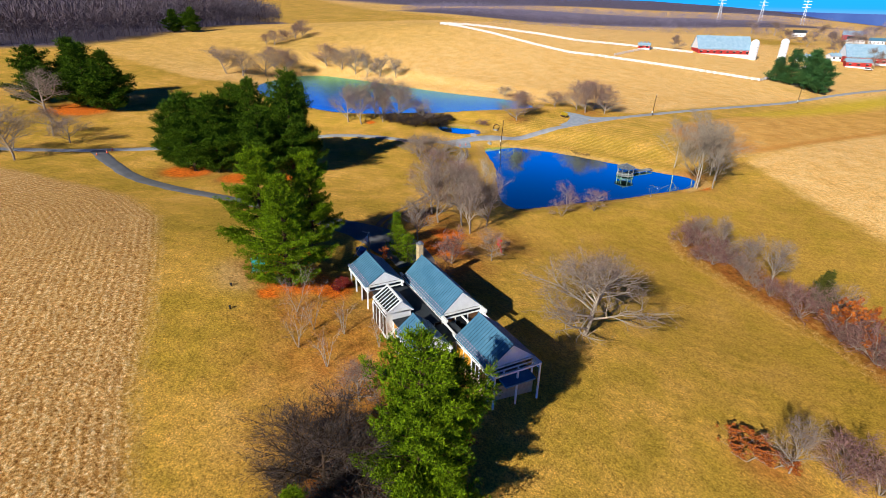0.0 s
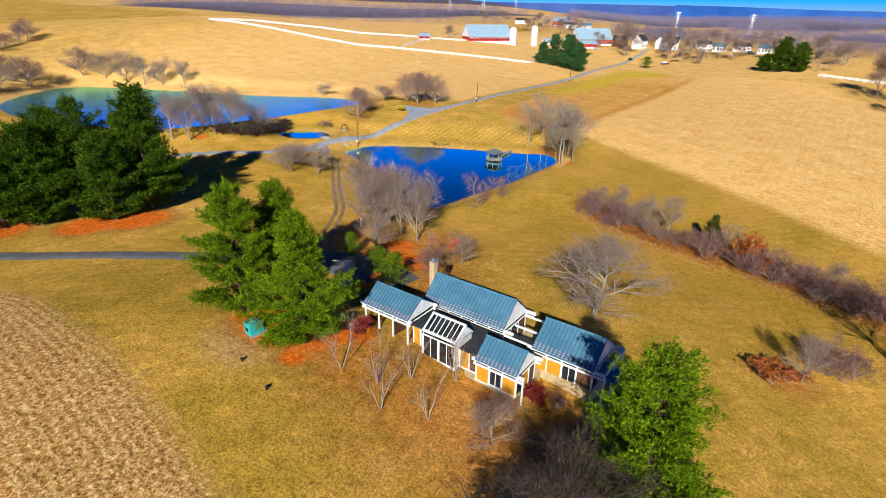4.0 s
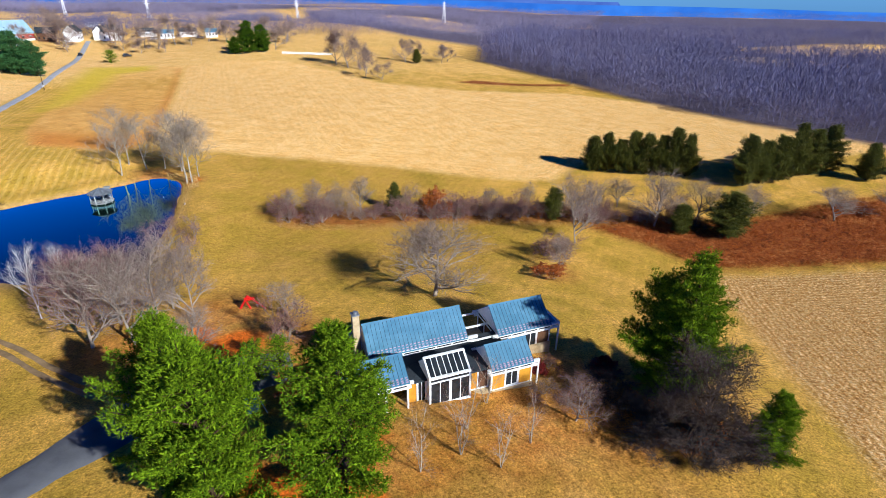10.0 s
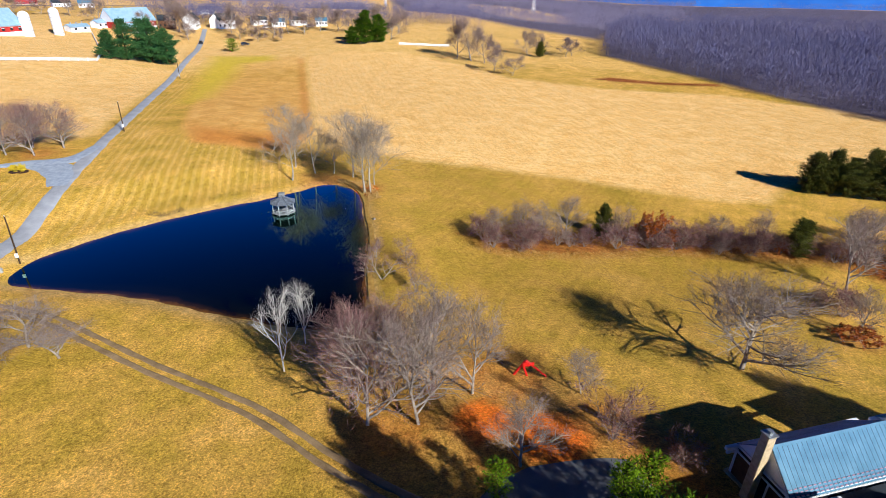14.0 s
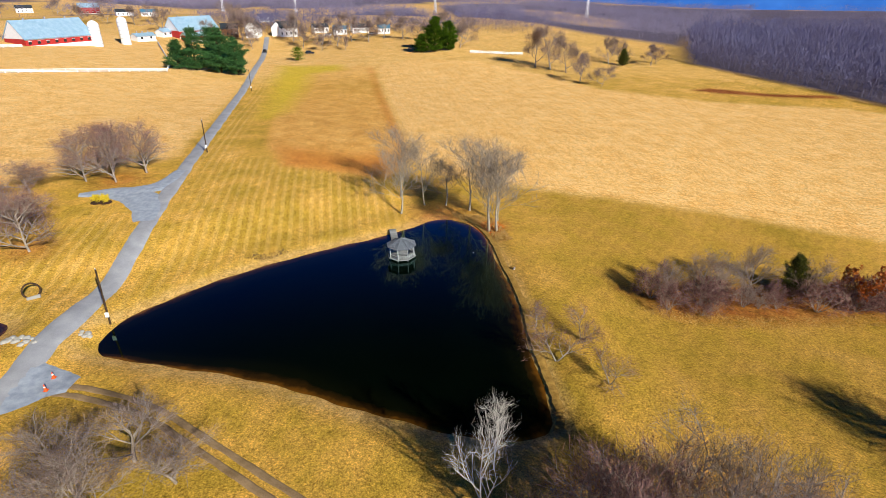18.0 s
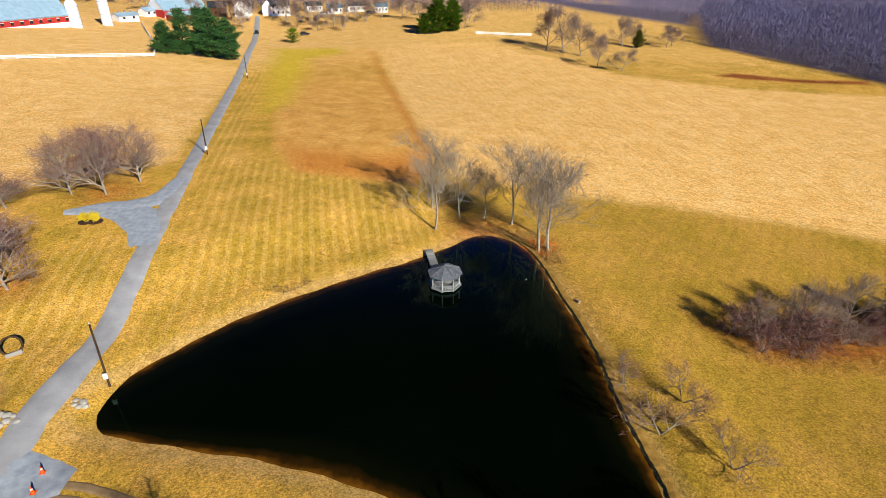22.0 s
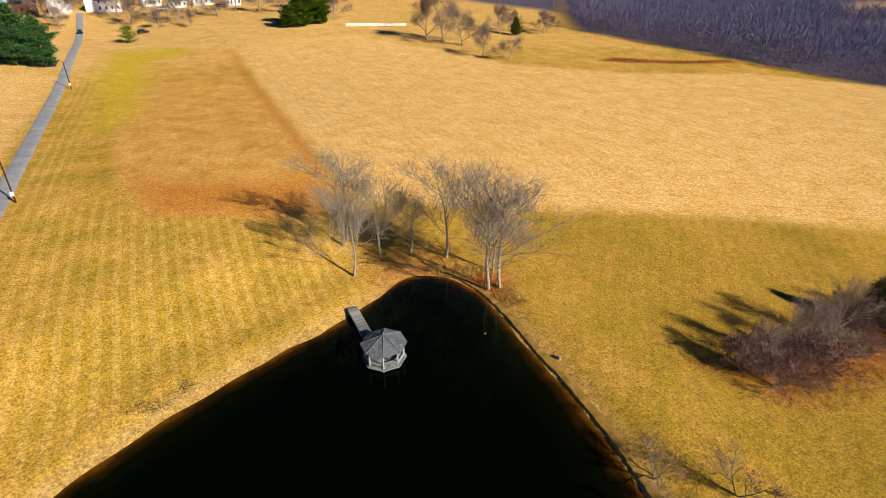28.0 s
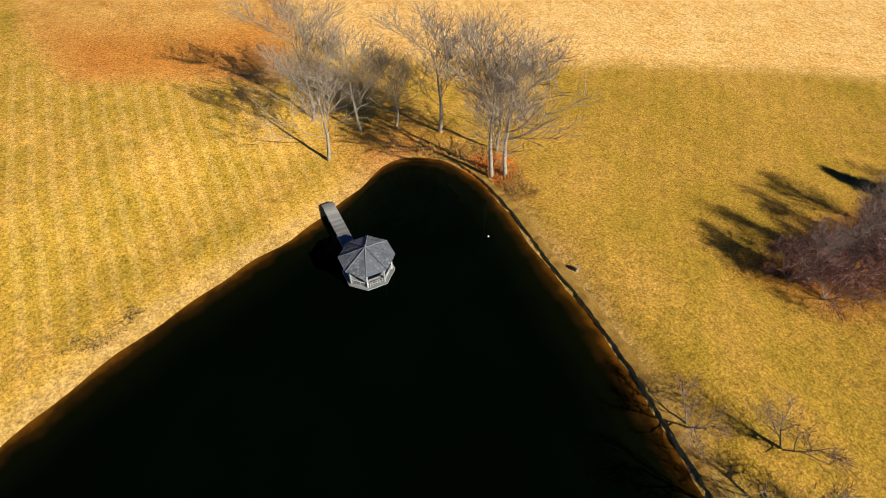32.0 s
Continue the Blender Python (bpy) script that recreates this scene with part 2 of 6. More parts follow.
def water_material(name="pond_water", gloss=0.04, tint=(0.6, 1.0, 0.9, 1.0)):
    m = Mat(name, 0.5, 0, 0.0)
    deep = m.ramp(m.noise(0.08, 3), [(0.3, (0.0004, 0.0014, 0.0006, 1)), (0.7, (0.0008, 0.0024, 0.001, 1))])
    rim = m.node("ShaderNodeAttribute")
    rim.attribute_name = "depth"
    reach = m.math("ADD", rim.outputs["Fac"], m.math("MULTIPLY", m.math("SUBTRACT", m.noise(0.5, 3), 0.5), 0.3))
    silt = m.ramp(reach, [(0.14, hexc("6c4412")), (0.26, hexc("2e1e08")), (0.42, (0.003, 0.004, 0.0012, 1)), (0.95, (0.0008, 0.002, 0.001, 1))])
    m.color(m.mix(m.ramp(reach, [(0.6, (0, 0, 0, 1)), (1.0, (1, 1, 1, 1))]), silt, deep))
    m.bump(m.noise(2.2, 3, 0.5, stretch=(1.0, 2.2, 1.0)), 0.05, 0.05)
    # mirror-like surface that gains gloss towards grazing sight
    bend = m.node("ShaderNodeFresnel", IOR=1.33)
    keen = m.node("ShaderNodeClamp")
    m.link(m.math("POWER", m.math("MULTIPLY", m.math("MAXIMUM", m.math("SUBTRACT", bend.outputs[0], 0.021), 0.0), 5.0), 1.5), keen.inputs[0])
    shine = m.node("ShaderNodeBsdfGlossy", Color=tint, Roughness=gloss)
    blend = m.node("ShaderNodeMixShader")
    m.link(keen.outputs[0], blend.inputs[0])
    m.link(m.b.outputs[0], blend.inputs[1])
    m.link(shine.outputs[0], blend.inputs[2])
    m.link(blend.outputs[0], m.t.nodes["Material Output"].inputs["Surface"])
    return m.m


def roof_material():
    m = Mat("blue_metal_roof", 0.6, 0.0, 0.3)
    f = m.math("ADD", m.math("MULTIPLY", m.noise(0.7, 4), 0.6), m.math("MULTIPLY", m.noise(5.0, 4, stretch=(3, 0.4, 0.4)), 0.4))
    m.color(m.ramp(f, [(0.35, hexc("386884")), (0.65, hexc("527f9a"))]))
    return m.bump(m.noise(14, 2), 0.05, 0.01).m


def glass_material():
    m = Mat("dark_glass", 0.04, 0, 0.6)
    return m.color(m.ramp(m.noise(0.9, 3), [(0.3, (0.008, 0.012, 0.018, 1)), (0.7, (0.03, 0.035, 0.04, 1))])).m


M = {
    "ground": ground_material(), "water": water_material(), "ruffledwater": water_material("ruffled_pond_water", 0.22, (0.35, 0.95, 1.0, 1.0)), "roof": roof_material(), "glass": glass_material(),
    "white": plain("white_paint", hexc("d8dadb"), hexc("eceeee"), 1.2, 0.5, 0.08),
    "ochre": plain("ochre_panel", hexc("b97f1e"), hexc("d59a2c"), 1.0, 0.6),
    "brown": plain("brown_siding", hexc("4a3120"), hexc("6b4a30"), 1.5, 0.8),
    "darkroof": plain("dark_flat_roof", hexc("23282e"), hexc("3a4148"), 0.8, 0.85),
    "stone": plain("tan_stone", hexc("a8916c"), hexc("cdb892"), 3.0, 0.9, 0.4),
    "asphalt": plain("asphalt", hexc("85878e"), hexc("a6a8ae"), 0.4, 0.9, 0.3, fine=14),
    # darker asphalt copy: the pines' shade on the driveway put into its colour
    "darkasphalt": plain("dark_asphalt", hexc("56585e"), hexc("6e7076"), 0.4, 0.9, 0.3, fine=14),
    "seam": plain("blue_metal_seam", hexc("1a3648"), hexc("28485c"), 2.0, 0.6, 0.05, 0.3, 0.0),
    "gravel": plain("gravel", hexc("7e8898"), hexc("a6aebb"), 1.2, 0.95, 0.6, fine=22),
    "trackdirt": plain("track_dirt", hexc("705a3c"), hexc("a08664"), 0.5, 0.95, 0.5, fine=11),
    "bankturf": plain("bank_turf", hexc("7a5c28"), hexc("b08c48"), 1.2, 0.95, 0.5, 0.1),
    "bark": plain("grey_bark", hexc("74685c"), hexc("b2a494"), 1.6, 0.95, 0.5, 0.1),
    "barkwhite": plain("white_bark", hexc("b5b0a6"), hexc("e4e0d6"), 1.6, 0.9, 0.4, 0.1),
    "barklight": plain("pale_bark", hexc("847866"), hexc("b6aa98"), 1.6, 0.9, 0.4, 0.1),
    "barkpine": plain("pine_bark", hexc("2e241b"), hexc("54412f"), 1.6, 0.95, 0.5, 0.1),
    "twiggrey": varied("grey_twigs", hexc("3e322c"), hexc("a48c80")),
    "twigtan": varied("tan_twigs", hexc("443a30"), hexc("aa9884")),
    "twigred": varied("reddish_twigs", hexc("3c2826"), hexc("a27a72")),
    "twigpale": varied("pale_twigs", hexc("7c7670"), hexc("b4aea6")),
    # wood twigs with bluish haze put into their colour
    "twighaze": grove_material("wood_twigs", "444862", "70749a"),
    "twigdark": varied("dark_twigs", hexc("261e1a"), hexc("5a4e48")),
    # darker copy: backlit shade of the west woods put into the colour
    "twigshade": grove_material("dusky_twigs", "2e2e38", "62606e"),
    # paler still: the haze of distance put into the twig colour
    "twigfarhaze": grove_material("far_twigs", "5a566a", "9a96b0"),
    "needles": varied("pine_needles", hexc("1e3a02"), hexc("7a960e"), 0.75, spec=0.06),
    "needlesdark": varied("dark_needles", hexc("182e04"), hexc("4e6a10"), 0.8, spec=0.06),
    "needlesblue": varied("spruce_needles", hexc("25451f"), hexc("44703a"), 0.65),
    "cedar": varied("cedar_foliage", hexc("1e2a08"), hexc("6c6c22"), 0.7),
    "deadleaf": varied("russet_leaves", hexc("7a3410"), hexc("b86a24"), 0.8),
    "redleaf": varied("dark_red_leaves", hexc("5a1a18"), hexc("94302a"), 0.8),
    "drygrass": varied("dry_grass", hexc("9a7738"), hexc("d2ad6a"), 0.9),
    "redpaint": plain("red_paint", hexc("c81a12"), hexc("e5261c"), 1.5, 0.4),
    "barnroof": plain("pale_blue_metal", hexc("86aac4"), hexc("a9c6d8"), 0.6, 0.4, 0.1, 0.5, 0.2),
    "barnred": plain("barn_red", hexc("8f2420"), hexc("b8352e"), 0.6, 0.8),
    "teal": plain("teal_enamel", hexc("1f9a9a"), hexc("35b8b4"), 2.0, 0.4),
    "orange": plain("orange_plastic", hexc("e24a14"), hexc("f2611f"), 2.0, 0.5),
    "woodgrey": varied("weathered_wood", hexc("66686a"), hexc("a2a4a2"), 0.85, "random"),
    "mulch": plain("dark_mulch", hexc("2c1c12"), hexc("4a3220"), 4.0, 0.95, 0.5),
    "shingle": varied("weathered_shingle", hexc("4a4f58"), hexc("7c828a"), 0.85, "random"),
    "rock": varied("grey_rock", hexc("6e6c68"), hexc("a8a59e"), 0.9),
    "steel": plain("galvanised_steel", hexc("8e9296"), hexc("b4b8bb"), 2.0, 0.4, 0.1, 0.5, 0.7),
    "black": plain("dark_rubber", hexc("15161a"), hexc("24252a"), 2.0, 0.7),
    "bluepaint": plain("blue_plastic", hexc("1f4f9c"), hexc("2f68b8"), 2.0, 0.45),
    "yellow": plain("yellow_leaves", hexc("b8a018"), hexc("d8c030"), 2.0, 0.6),
}


# ---- mesh helpers ----
def mesh_from(name, verts, faces, material, smooth=False):
    me = bpy.data.meshes.new(name)
    me.from_pydata(verts, [], faces)
    me.materials.append(material)
    if smooth:
        me.shade_smooth()
    me.update()
    return me


def part(name, bm, material, parent=None, label=""):
    """Links a bmesh as one mesh object under a thing or under a part."""
    me = bpy.data.meshes.new(name)
    bm.to_mesh(me)
    bm.free()
    me.materials.append(material)
    return attach(name, me, parent, label)


def attach(name, me, parent=None, label=""):
    ob = new(name, me)
    if parent:
        ob.parent = parent
    return tagged(ob, label) if label else ob


def thing(name, m, label, category, group="", kind=""):
    ob = new(name)
    ob.empty_display_size = 0.3
    ob.matrix_basis = m
    return tagged(ob, label, category, group, kind)


def box(bm, x0, x1, y0, y1, z0, z1, bevel=0.0):
    made = bmesh.ops.create_cube(bm, size=1.0, matrix=Matrix.LocRotScale(((x0 + x1) / 2, (y0 + y1) / 2, (z0 + z1) / 2), None, (abs(x1 - x0), abs(y1 - y0), abs(z1 - z0))))
    if bevel:
        edges = {e for v in made["verts"] for e in v.link_edges}
        bmesh.ops.bevel(bm, geom=list(edges), offset=bevel, segments=1, affect="EDGES")
    return bm


def boxed(*a, bevel=0.0):
    return box(bmesh.new(), *a, bevel=bevel)


def rod(bm, a, b, r0, r1=None, sides=8):
    """A round bar from a to b."""
    a, b = Vector(a), Vector(b)
    way = b - a
    m = Matrix.Translation((a + b) / 2) @ way.to_track_quat("Z", "Y").to_matrix().to_4x4()
    bmesh.ops.create_cone(bm, cap_ends=True, segments=sides, radius1=r0, radius2=r0 if r1 is None else r1, depth=way.length, matrix=m)
    return bm


def solid(points, faces, thick=None):
    bm = bmesh.new()
    vs = [bm.verts.new(p) for p in points]
    for f in faces:
        bm.faces.new([vs[i] for i in f])
    if thick:
        bmesh.ops.recalc_face_normals(bm, faces=bm.faces)
        bmesh.ops.solidify(bm, geom=list(bm.faces), thickness=thick)
    bmesh.ops.recalc_face_normals(bm, faces=bm.faces)
    return bm


# ---- terrain ----
# control heights of the land, fitted to the camera's view: x, y, z
SPOTS = np.array([(-5, -8, 3.5), (6, -5, 3.2), (0, 5, 2.6), (-15, -3, 4.0), (-9, -16, 4.6), (2, -16, 3.2), (-18, -22, 6.8), (-26, -30, 7.8),
                  (-5, -31, 5.6), (26, -18, 1.5), (4, 16, 0.1), (16, 52, -3.4), (-5, 53, -2.0), (-20, 18, 1.8), (-44, 24, 1.8), (-72, 29, 2.4),
                  (-78, -22, 2.0), (-80, 57, 2.3), (-80, 118, 5.6), (-95, 91, 6.0), (-82, 198, 4.6), (-85, 288, 6.0), (-36, 84, 1.9),
                  (-1, 93, 1.0), (-57, 110, 5.6), (29, 126, 1.5), (55, 274, 7.5), (-4, 282, 11.0), (-166, 239, 16.0), (-114, 221, 9.0),
                  (-256, 130, 27.0), (120, 48, 0.5), (50, 8, -4.0), (-29, 54, 1.3),
                  (-118, 48, 5.5), (-155, 45, 5.6), (-205, 32, 6.2), (-165, 100, 9.5), (-190, -15, 8.0), (48, 312, 10.5), (10, 430, 16.5), (70, 400, 15.0), (160, 140, 0.0)], float)
count = len(SPOTS)
system = np.zeros((count + 1, count + 1))
system[:count, :count] = np.sqrt(((SPOTS[:, None, :2] - SPOTS[None, :, :2]) ** 2).sum(-1) + 400.0) - 3.0 * np.eye(count)
system[:count, count] = system[count, :count] = 1.0
WEIGHTS = np.linalg.solve(system, np.r_[SPOTS[:, 2], 0.0])


def smooth(v):
    v = np.clip(v, 0, 1)
    return v * v * (3 - 2 * v)


def base_height(x, y):
    """The lie of the land, before ponds."""
    x, y = np.asarray(x, float), np.asarray(y, float)
    z = np.zeros_like(x) + WEIGHTS[count]
    for (sx, sy, _), w in zip(SPOTS, WEIGHTS):
        z = z + w * np.sqrt((x - sx) ** 2 + (y - sy) ** 2 + 400.0)
    k = smooth((np.hypot(x + 40, y - 100) - 260) / 400)
    r, bearing = np.hypot(x + 40, y - 100), np.degrees(np.arctan2(x + 40, y - 100))
    west = smooth((-12 - bearing) / 30)
    far = 10 - 21 * smooth((bearing - 12) / 28) + 4 * np.sin(x / 310 + 1) * np.cos(y / 270) + 3 * np.sin(x / 120 + y / 170) + west * 0.034 * np.clip(r - 560, 0, 2100)
    far = far - 50 * (1 - west) * smooth((r - 1600) / 200) - 80 * smooth((r - 2500) / 200)
    return z * (1 - k) + far * k


def edge_distance(x, y, outline):
    """Signed distance to a closed outline, positive inside."""
    x, y = np.asarray(x, float), np.asarray(y, float)
    best, inside = np.full(x.shape, 1e9), np.zeros(x.shape, bool)
    n = len(outline)
    for i in range(n):
        (ax, ay), (bx, by) = outline[i], outline[(i + 1) % n]
        dx, dy = bx - ax, by - ay
        t = np.clip(((x - ax) * dx + (y - ay) * dy) / (dx * dx + dy * dy), 0, 1)
        best = np.minimum(best, np.hypot(x - ax - t * dx, y - ay - t * dy))
        if ay != by:
            inside ^= ((ay > y) != (by > y)) & (x < (bx - ax) * (y - ay) / (by - ay) + ax)
    return np.where(inside, best, -best)


def rounded(outline, times=2):
    """Corner cutting, for natural shores."""
    for _ in range(times):
        n = len(outline)
        outline = [p for i in range(n) for p in (
            tuple(0.75 * a + 0.25 * b for a, b in zip(outline[i], outline[(i + 1) % n])),
            tuple(0.25 * a + 0.75 * b for a, b in zip(outline[i], outline[(i + 1) % n])))]
    return outline


POND = rounded([(-82.9, 55.2), (-81.6, 57.6), (-78.3, 60.4), (-72.3, 66.0), (-62, 72), (-54, 75.2), (-46, 78), (-40.5, 81.2), (-37, 83.4), (-33, 82), (-31, 77.6),
                (-30.6, 72), (-31.2, 65), (-31.3, 58), (-32, 52), (-33.2, 46), (-33.9, 38), (-34.4, 34.4), (-35.4, 32.8), (-37.8, 32.2), (-42, 33.3), (-49.3, 37.2),
                (-57, 42), (-64.8, 46.6), (-71.5, 48.8), (-78.5, 52.0), (-81.8, 52.9)])
FAR_POND = rounded([(-126, 94), (-115, 94), (-110, 91.5), (-111, 77), (-113.5, 56), (-119.5, 27), (-136, 19), (-165, 9), (-195, 11), (-214, 27), (-226, 46), (-190, 63), (-177, 68), (-152, 78), (-132, 91)])
SMALL_POND = rounded([(-104.5, 51), (-101.5, 57.8), (-95, 59.3), (-89.8, 58.4), (-89.8, 54), (-94, 49.8), (-100, 48.6)])
WATERS = [(POND, 1.0, 14.0), (FAR_POND, 5.0, 14.0), (SMALL_POND, 2.7, 9.0)]  # outline, level, width of the bank


def height(x, y):
    z = base_height(x, y)
    for outline, level, reach in WATERS:
        xs, ys = [p[0] for p in outline], [p[1] for p in outline]
        near = (x > min(xs) - 30) & (x < max(xs) + 30) & (y > min(ys) - 30) & (y < max(ys) + 30)
        if not np.any(near):
            continue
        d = edge_distance(x, y, outline)
        bank = level + 0.24 * np.clip(-d, 0, 3.0)
        k = smooth((-d - min(3.0, reach / 3)) / reach)
        z = np.where(near, np.where(d > 0, level - 0.24 * np.clip(d, 0, 8.0), bank * (1 - k) + z * k), z)
    return z


def ground_z(x, y):
    return float(height(np.array([x]), np.array([y]))[0])


def stepped(a, b, step, low, high, grow=1.12):
    """Coordinates with a fine step between a and b that widens out to low and high."""
    mid = list(np.arange(a, b + step / 2, step))
    out, s, v = [], step, a
    while v > low:
        s *= grow
        v -= s
        out.append(max(v, low))
    up, s, v = [], step, b
    while v < high:
        s *= grow
        v += s
        up.append(min(v, high))
    return np.array(out[::-1] + mid + up)


# ---- zones of the ground cover ----
CORN_WEST = [(14, -34), (9, -32.2), (-1, -32), (-13, -30), (-28, -28.8), (-44, -28.5), (-62, -33), (-72, -39), (-88, -52), (-120, -90), (-120, -300), (60, -300)]
CORN_EAST = [(24.5, -32), (31, -21), (38, -9), (47, 6), (52, 12.5), (84, 1), (150, -12), (240, -60), (240, -300), (60, -300)]
BIG_FIELD = [(-37, 244), (-38, 112), (-35, 102), (-15, 93), (2, 87), (18, 81), (39, 68.5), (52, 63), (64, 70), (90, 60), (125, 47), (156, 44), (140, 86),
             (136, 123), (112, 152), (70, 166), (42, 188), (30, 215), (10, 245), (-20, 254)]
RUST_FIELD = [(-72, 246), (-72, 180), (-69, 122), (-64, 105), (-44, 98), (-38, 110), (-37, 246)]
PASTURE = [(-86, 112), (-86, 215), (-112, 224), (-135, 300), (-300, 420), (-520, 300), (-520, -40), (-280, -50), (-200, -10), (-176, 60), (-126, 92), (-104, 104)]
MEADOW = [(44, 38), (50, 26), (53, 15), (85, 3), (125, -6), (130, 18), (100, 26), (75, 28), (58, 36)]
HEDGE_FLOOR = [(-16, 57), (-12, 51), (0, 49), (16, 49), (30, 44), (44, 39), (60, 27), (70, 30), (50, 46), (30, 53), (12, 58), (0, 59)]
MOWN = [(-80, 62), (-66, 72), (-42, 83), (-42, 92), (-46, 98), (-64, 108), (-70, 112), (-76, 112), (-79, 100)]
MOWN_WEST = [(-84, 56), (-84, 84), (-92, 87), (-97, 66), (-91, 59)]
VERGE = [(-80.5, 104), (-74.5, 104), (-79.5, 290), (-83.5, 290)]
GREEN = [(-77, 256), (-76, 200), (-73, 150), (-68, 160), (-65, 200), (-63, 232), (-50, 240), (-52, 252)]
OLIVE = [(50, 212), (40, 200), (46, 188), (75, 170), (112, 156), (134, 150), (132, 178), (112, 190), (98, 203), (70, 216)]
# darker lawn: olive turf with shade painted in, east and by the pine
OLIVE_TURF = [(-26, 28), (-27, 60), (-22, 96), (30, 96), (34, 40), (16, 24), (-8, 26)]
FRONT_SHADE = [(-12, -14), (-10, -28), (22, -30), (34, -14), (30, -4), (14, -8)]
SCRUB = [(76, 184), (84, 178), (100, 171), (124, 166), (126, 171), (102, 176), (86, 187)]
LITTER_THIN = [(26, 20, 4), (6, -13, 8), (10, -16, 9), (16, -14, 9), (-14, 4, 8), (-36, 83, 7), (-31, 76, 4), (-95, 74, 4), (-92, 100, 6), (0, -13, 11), (-9, -14, 8), (-2, -9.5, 5), (9, -6, 4), (-24, 9, 10), (-23, 19, 8), (-34, 14, 7), (-16, 10, 6)]
LEAVES = [(-16, -14, 5.4), (-22, -14, 5), (-18.6, -15.4, 5.6), (-13.4, -17.8, 2.0), (-21.9, -16.2, 3.0), (-13, -10.4, 3.6), (16, -17, 6), (-82, -22, 7.5), (-72, -12, 7), (-68, -6, 7),
          (-150, -46, 12), (-108, 30, 2), (-29.5, 77, 3.6), (-21.5, 9.5, 5), (-26.5, 13, 4)]
FOREST_EDGE = [(140, 290), (112, 240), (128, 180), (135, 123), (140, 86), (151, 45), (170, 0), (260, -40), (520, -120), (1200, -260), (1500, 500), (900, 1200), (420, 620), (240, 420)]
WEST_WOODS = [(-300, -56), (-345, -14), (-460, 60), (-700, 140), (-900, 40), (-800, -300), (-330, -420), (-280, -180)]


CLEARINGS = [(322, 214, 46, 30), (490, 340, 70, 60), (580, 325, 80, 66), (280, 800, 60, 110)]  # small fields let into the woods: centre and half sizes


# belts of woodland between the far fields
WOOD_STRIPS = [
    [(118, 326), (104, 352), (94, 400), (96, 640), (120, 1000), (500, 1500), (900, 1200), (420, 620), (240, 420), (140, 290)],
    [(-34, 440), (-110, 585), (-100, 640), (-60, 745), (20, 1000), (70, 960), (62, 660), (0, 655), (-44, 565)],
    [(-300, 545), (-110, 545), (-96, 585), (-178, 600), (-300, 622)],
    [(-440, 1010), (-260, 930), (-180, 1140), (-160, 1030), (-60, 1040), (100, 1120), (400, 1500), (-700, 1560)],
    [(-520, 330), (-420, 420), (-300, 520), (-320, 560), (-470, 500), (-600, 380)],
    [(-1000, 420), (-700, 520), (-520, 700), (-440, 900), (-600, 960), (-900, 800), (-1200, 560)],
]


